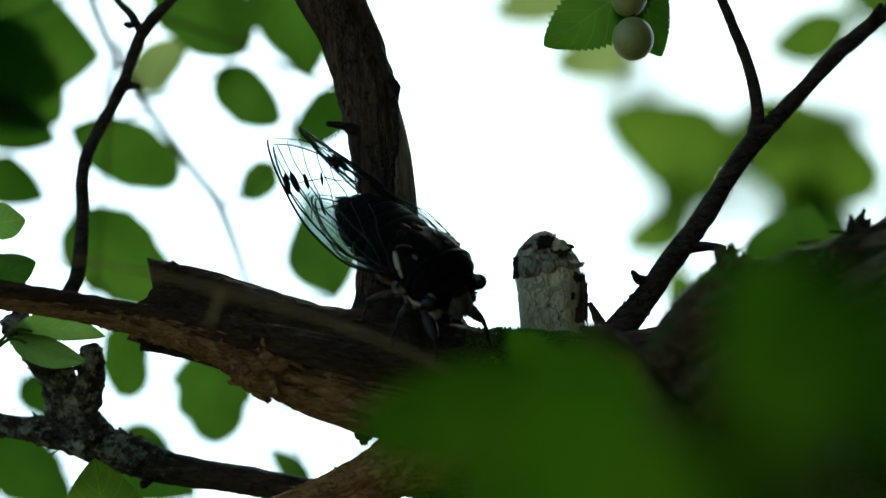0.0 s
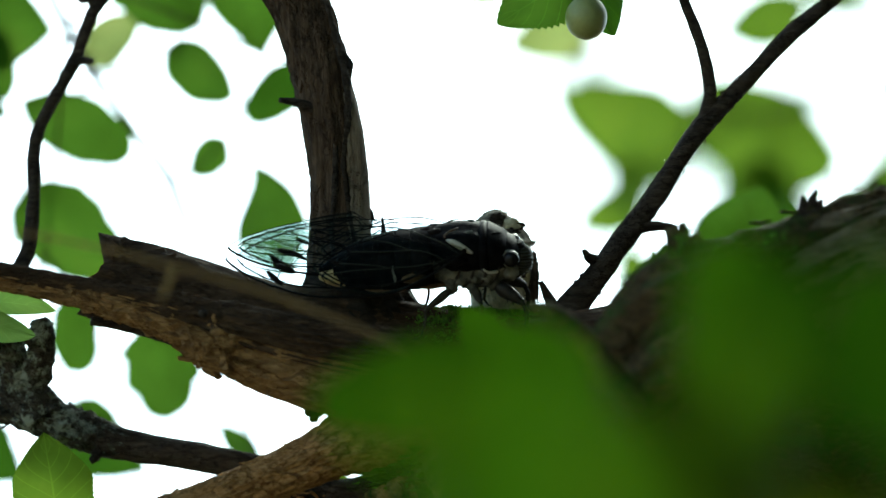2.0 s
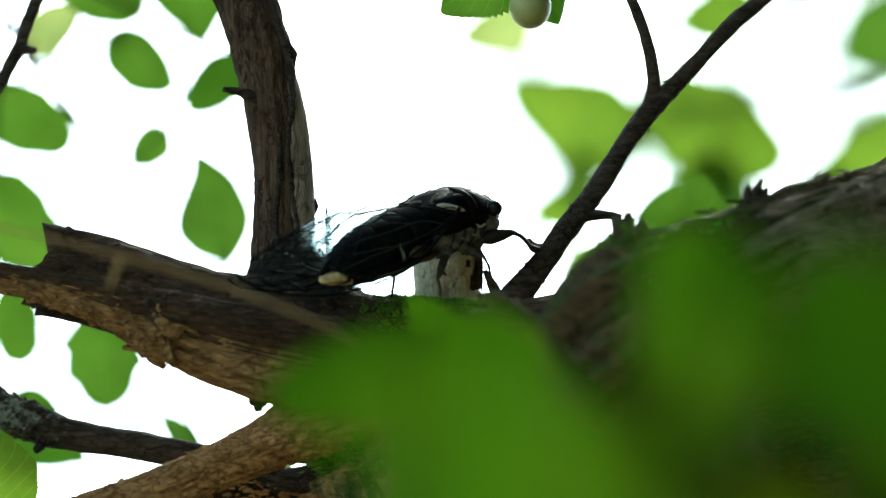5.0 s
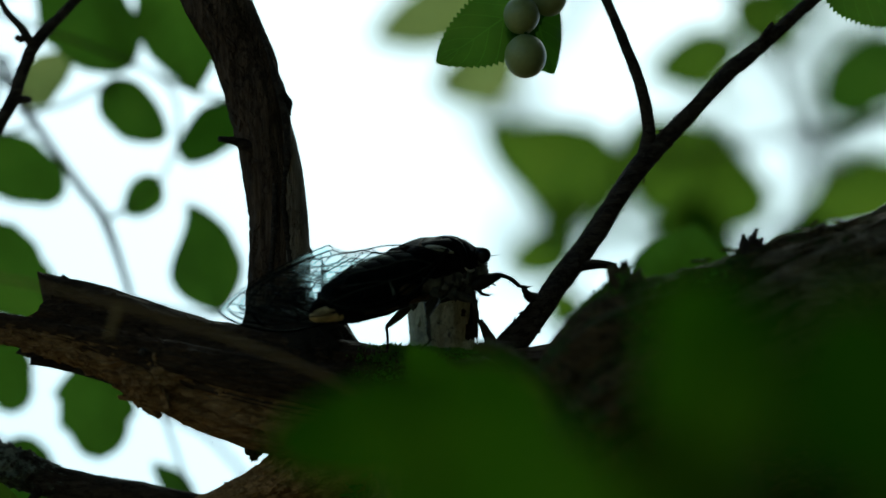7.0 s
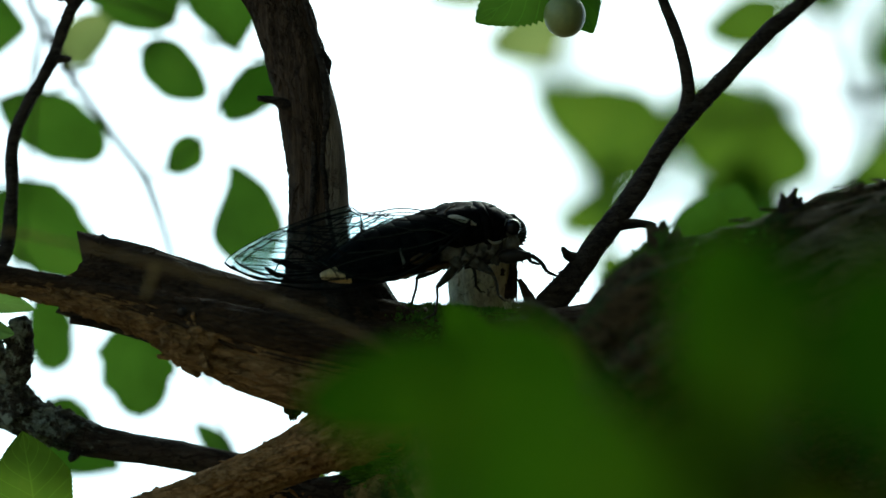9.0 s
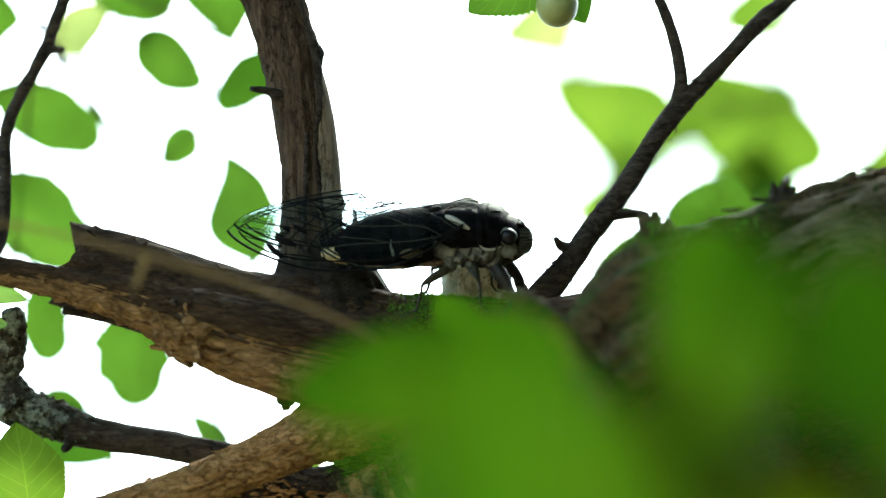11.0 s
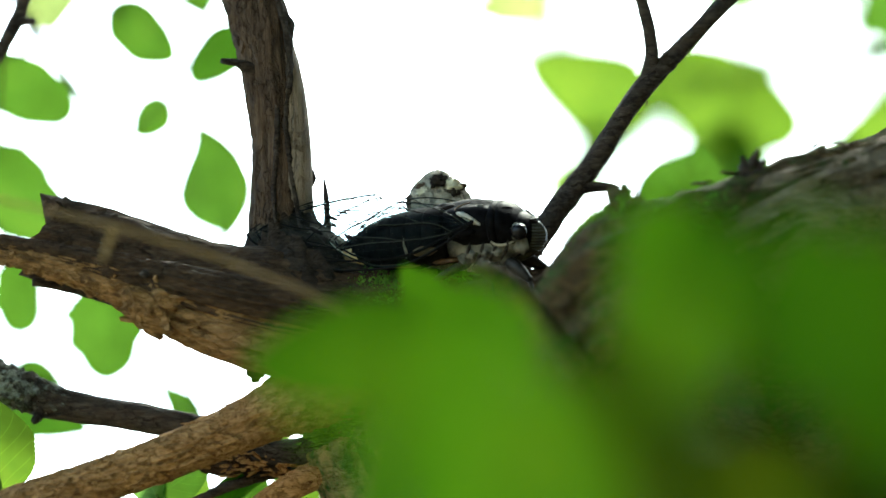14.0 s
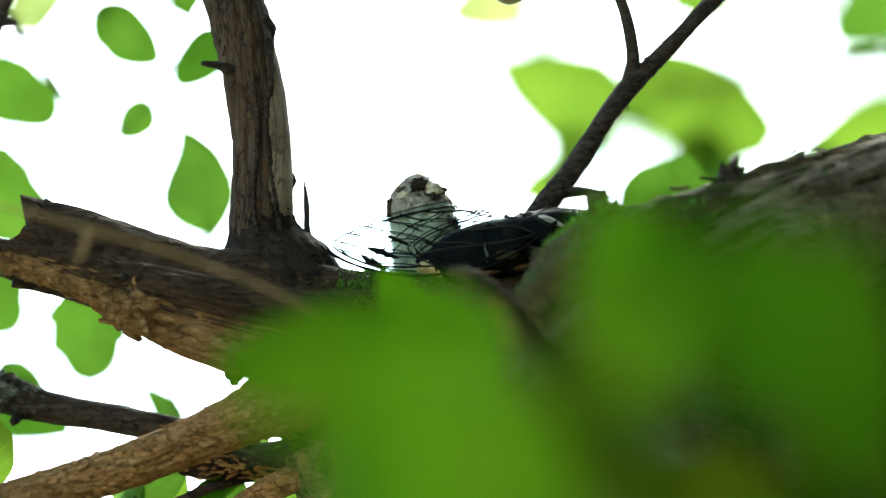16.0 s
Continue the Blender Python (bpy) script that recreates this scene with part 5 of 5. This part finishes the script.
def build_leg(hip, knee, ankle, toe, thick, mat, spines=0):
    p, q, a, t = (Vector(v) for v in (hip, knee, ankle, toe))
    bm = tube_mm(bmesh.new(), [(*p, thick * 0.7), (*(p * 0.7 + q * 0.3), thick * 1.2), (*(p * 0.4 + q * 0.6), thick * 1.1), (*(p * 0.1 + q * 0.9), thick * 0.7), (*q, thick * 0.55)], sides=12, rough=0.12)
    for k in range(spines):
        o = p * (0.55 - 0.2 * k) + q * (0.45 + 0.2 * k)
        tube_mm(bm, [(*(o + Vector((0, 0, -thick * 0.8))), 0.3), (*(o + Vector((0.7, 0, -thick * 1.7))), 0.05)], 0.3, 6)
    leg = part("leg", bm, mat, cicada, "jointed brown leg")
    mid = (q + a) / 2 + Vector((0.35, 0, 0.35))
    bm = tube_mm(bmesh.new(), [(*q, thick * 0.6), (*(q * 0.85 + mid * 0.15), thick * 0.42), (*mid, thick * 0.38), (*a, thick * 0.34)], sides=9, rough=0.1)
    for k in range(3):
        o = q * (0.5 - 0.2 * k) + a * (0.5 + 0.2 * k)
        tube_mm(bm, [(*o, 0.12), (*(o + Vector((-0.7, 0, -0.5))), 0.03)], 0.3, 5)
    part("shin", bm, mat, leg)
    bm = tube_mm(bmesh.new(), [(*a, thick * 0.32), (*(a * 0.6 + t * 0.4), thick * 0.3), (*(a * 0.2 + t * 0.8), thick * 0.24), (*t, thick * 0.16)], sides=8)
    for k in (-1, 1):
        tube_mm(bm, [(*t, thick * 0.14), (*(t + Vector((0.5, 0.35 * k, 0.0))), 0.08), (*(t + Vector((0.8, 0.4 * k, -0.5))), 0.03)], 0.3, 5)
    part("foot", bm, mat, leg)
    part("coxa", lump(bmesh.new(), (p + Vector((-0.3, 0, 0.7))) * MM, (1.3 * MM, 1.3 * MM, 2.2 * MM), None, 12, 16, 0.4, p.x), PALE_LEG, leg, "pale swollen leg base")
    leg["hip"] = p * MM
    LEGS.append(leg)
    return leg


build_cicada()
for y in (-1, 1):
    build_wing(y)
    build_wing(y * 0.93, 31.0, 12.0, 1.5, "hindwing")
    build_leg((9.5, 4.0 * y, -6.4), (16.2, 6.5 * y, -8.2), (18.2, 7.5 * y, -12.6), (19.8, 7.8 * y, -14.0), 1.25, LEG_DARK, 2)
    build_leg((5.0, 4.6 * y, -6.6), (6.5, 9.0 * y, -9.0), (6.2, 9.8 * y, -13.8), (7.0, 10.2 * y, -15.4), 0.85, LEG)
    build_leg((0.8, 4.6 * y, -6.4), (-5.2, 8.6 * y, -9.6), (-6.6, 9.4 * y, -15.0), (-9.6, 9.8 * y, -15.8), 0.8, LEG)

# seconds; its middle in units of the plan; depth in mm; rise of the head, turn of the head towards the viewer and roll of the back towards the viewer in degrees
CRAWL = [
    (0, 592, 392, -14, -39.4, 36.7, 49.9), (0.5, 626, 407, -14, -35.3, 35.4, 43.5), (1, 675, 415, -12, -16.1, 25.1, 28.5), (1.5, 698, 438, -10, -0.5, 12.6, 24.0),
    (2, 735, 424, -8, 4.8, 3.0, 16.3), (2.5, 735, 429, -6, 11.8, -22.2, 16.7), (3, 744, 425, -6, 25.3, -31.3, 19.0), (3.5, 771, 418, -6, 23.2, -28.8, 17.8),
    (4, 784, 403, -6, 23.3, -26.5, 22.2), (6.5, 797, 390, -6, 19.3, -31.8, 2.1), (7, 782, 389, -6, 17.1, -32.0, 2.9), (7.5, 759, 397, -6, 15.2, -26.7, 5.6),
    (8, 759, 405, -6, 14.3, -24.3, 5.7), (8.5, 761, 397, -6, 10.9, -21.7, 5.8), (9, 765, 397, -6, 12.6, -11.9, 7.9), (11.5, 789, 410, -6, 2.2, 12.2, 13.0),
    (12, 779, 404, -6, 3.2, 15.6, 17.5), (12.5, 785, 416, -6, 2.2, 14.8, 17.2), (13, 782, 420, -6, 3.7, 19.4, 15.5), (13.5, 819, 441, -4, 2.4, 19.0, 14.9),
    (14, 867, 454, -4, 5.5, 15.0, 6.3), (14.5, 911, 454, -3, 7.6, 14.4, 9.3), (15, 930, 447, -3, 5.9, 12.0, 5.6), (15.5, 972, 462, -3, 4.8, 4.0, -2.1),
    (16, 1042, 462, -3, 7.3, 7.2, -4.4),
]


def stance(x, y, w, rise, turn, roll):
    return VIEW @ Matrix.Translation(at(x, y, w)) @ Matrix.Rotation(radians(-rise), 4, "Y") @ Matrix.Rotation(radians(-turn), 4, "Z") @ Matrix.Rotation(radians(roll), 4, "X")


def motions():
    walk(cicada, [(t, stance(*rest)) for t, *rest in CRAWL])
    # the legs step while it crawls; the forelegs reach forward on the stub and hang down while it rests
    reach = [(0.0, 8), (2.0, 20), (3.0, -4), (4.0, -14), (9.0, -14), (11.5, 44), (13.0, 44), (14.0, 20), (16.0, 10)]
    for k, leg in enumerate(LEGS):
        hip = Vector(leg["hip"])
        rows = []
        for i, (t, x, *_) in enumerate(CRAWL):
            pace = min(1.0, abs(CRAWL[min(i + 1, len(CRAWL) - 1)][1] - x) / 30)
            swing = 9 * pace * math.sin(2.4 * k + 5.1 * t)
            if k % 3 == 0:
                swing += float(np.interp(t, *zip(*reach)))
            rows.append((t, Matrix.Translation(hip) @ Matrix.Rotation(radians(swing), 4, "Y") @ Matrix.Translation(-hip)))
        walk(leg, rows)
    # the far shoot sways in the wind: seconds, mm to the side, mm up
    sway = [(0.0, -5.5, 1.2), (0.5, -5.0, 2.2), (1.0, -5.0, 2.2), (1.5, -4.4, 1.2), (2.5, -3.5, 0.5), (3.0, -1.8, 0), (3.5, 0, 0), (4.2, -0.5, -0.3), (6.3, 0, -1.0), (7.0, -2.6, 0.2), (8.0, -2.8, 0.3),
            (9.0, -1.4, -0.4), (11.5, 2.7, -0.2), (12.5, 2.7, -0.8), (13.5, 2.2, -0.4), (14.5, 0.2, -0.6), (15.0, -1.8, -0.3), (16.0, -2.8, -0.6)]
    walk(right_shoot, [(t, VIEW @ Matrix.Translation(BASE[right_shoot] + Vector((x / 1000, 0, z / 1000)))) for t, x, z in sway])


motions()
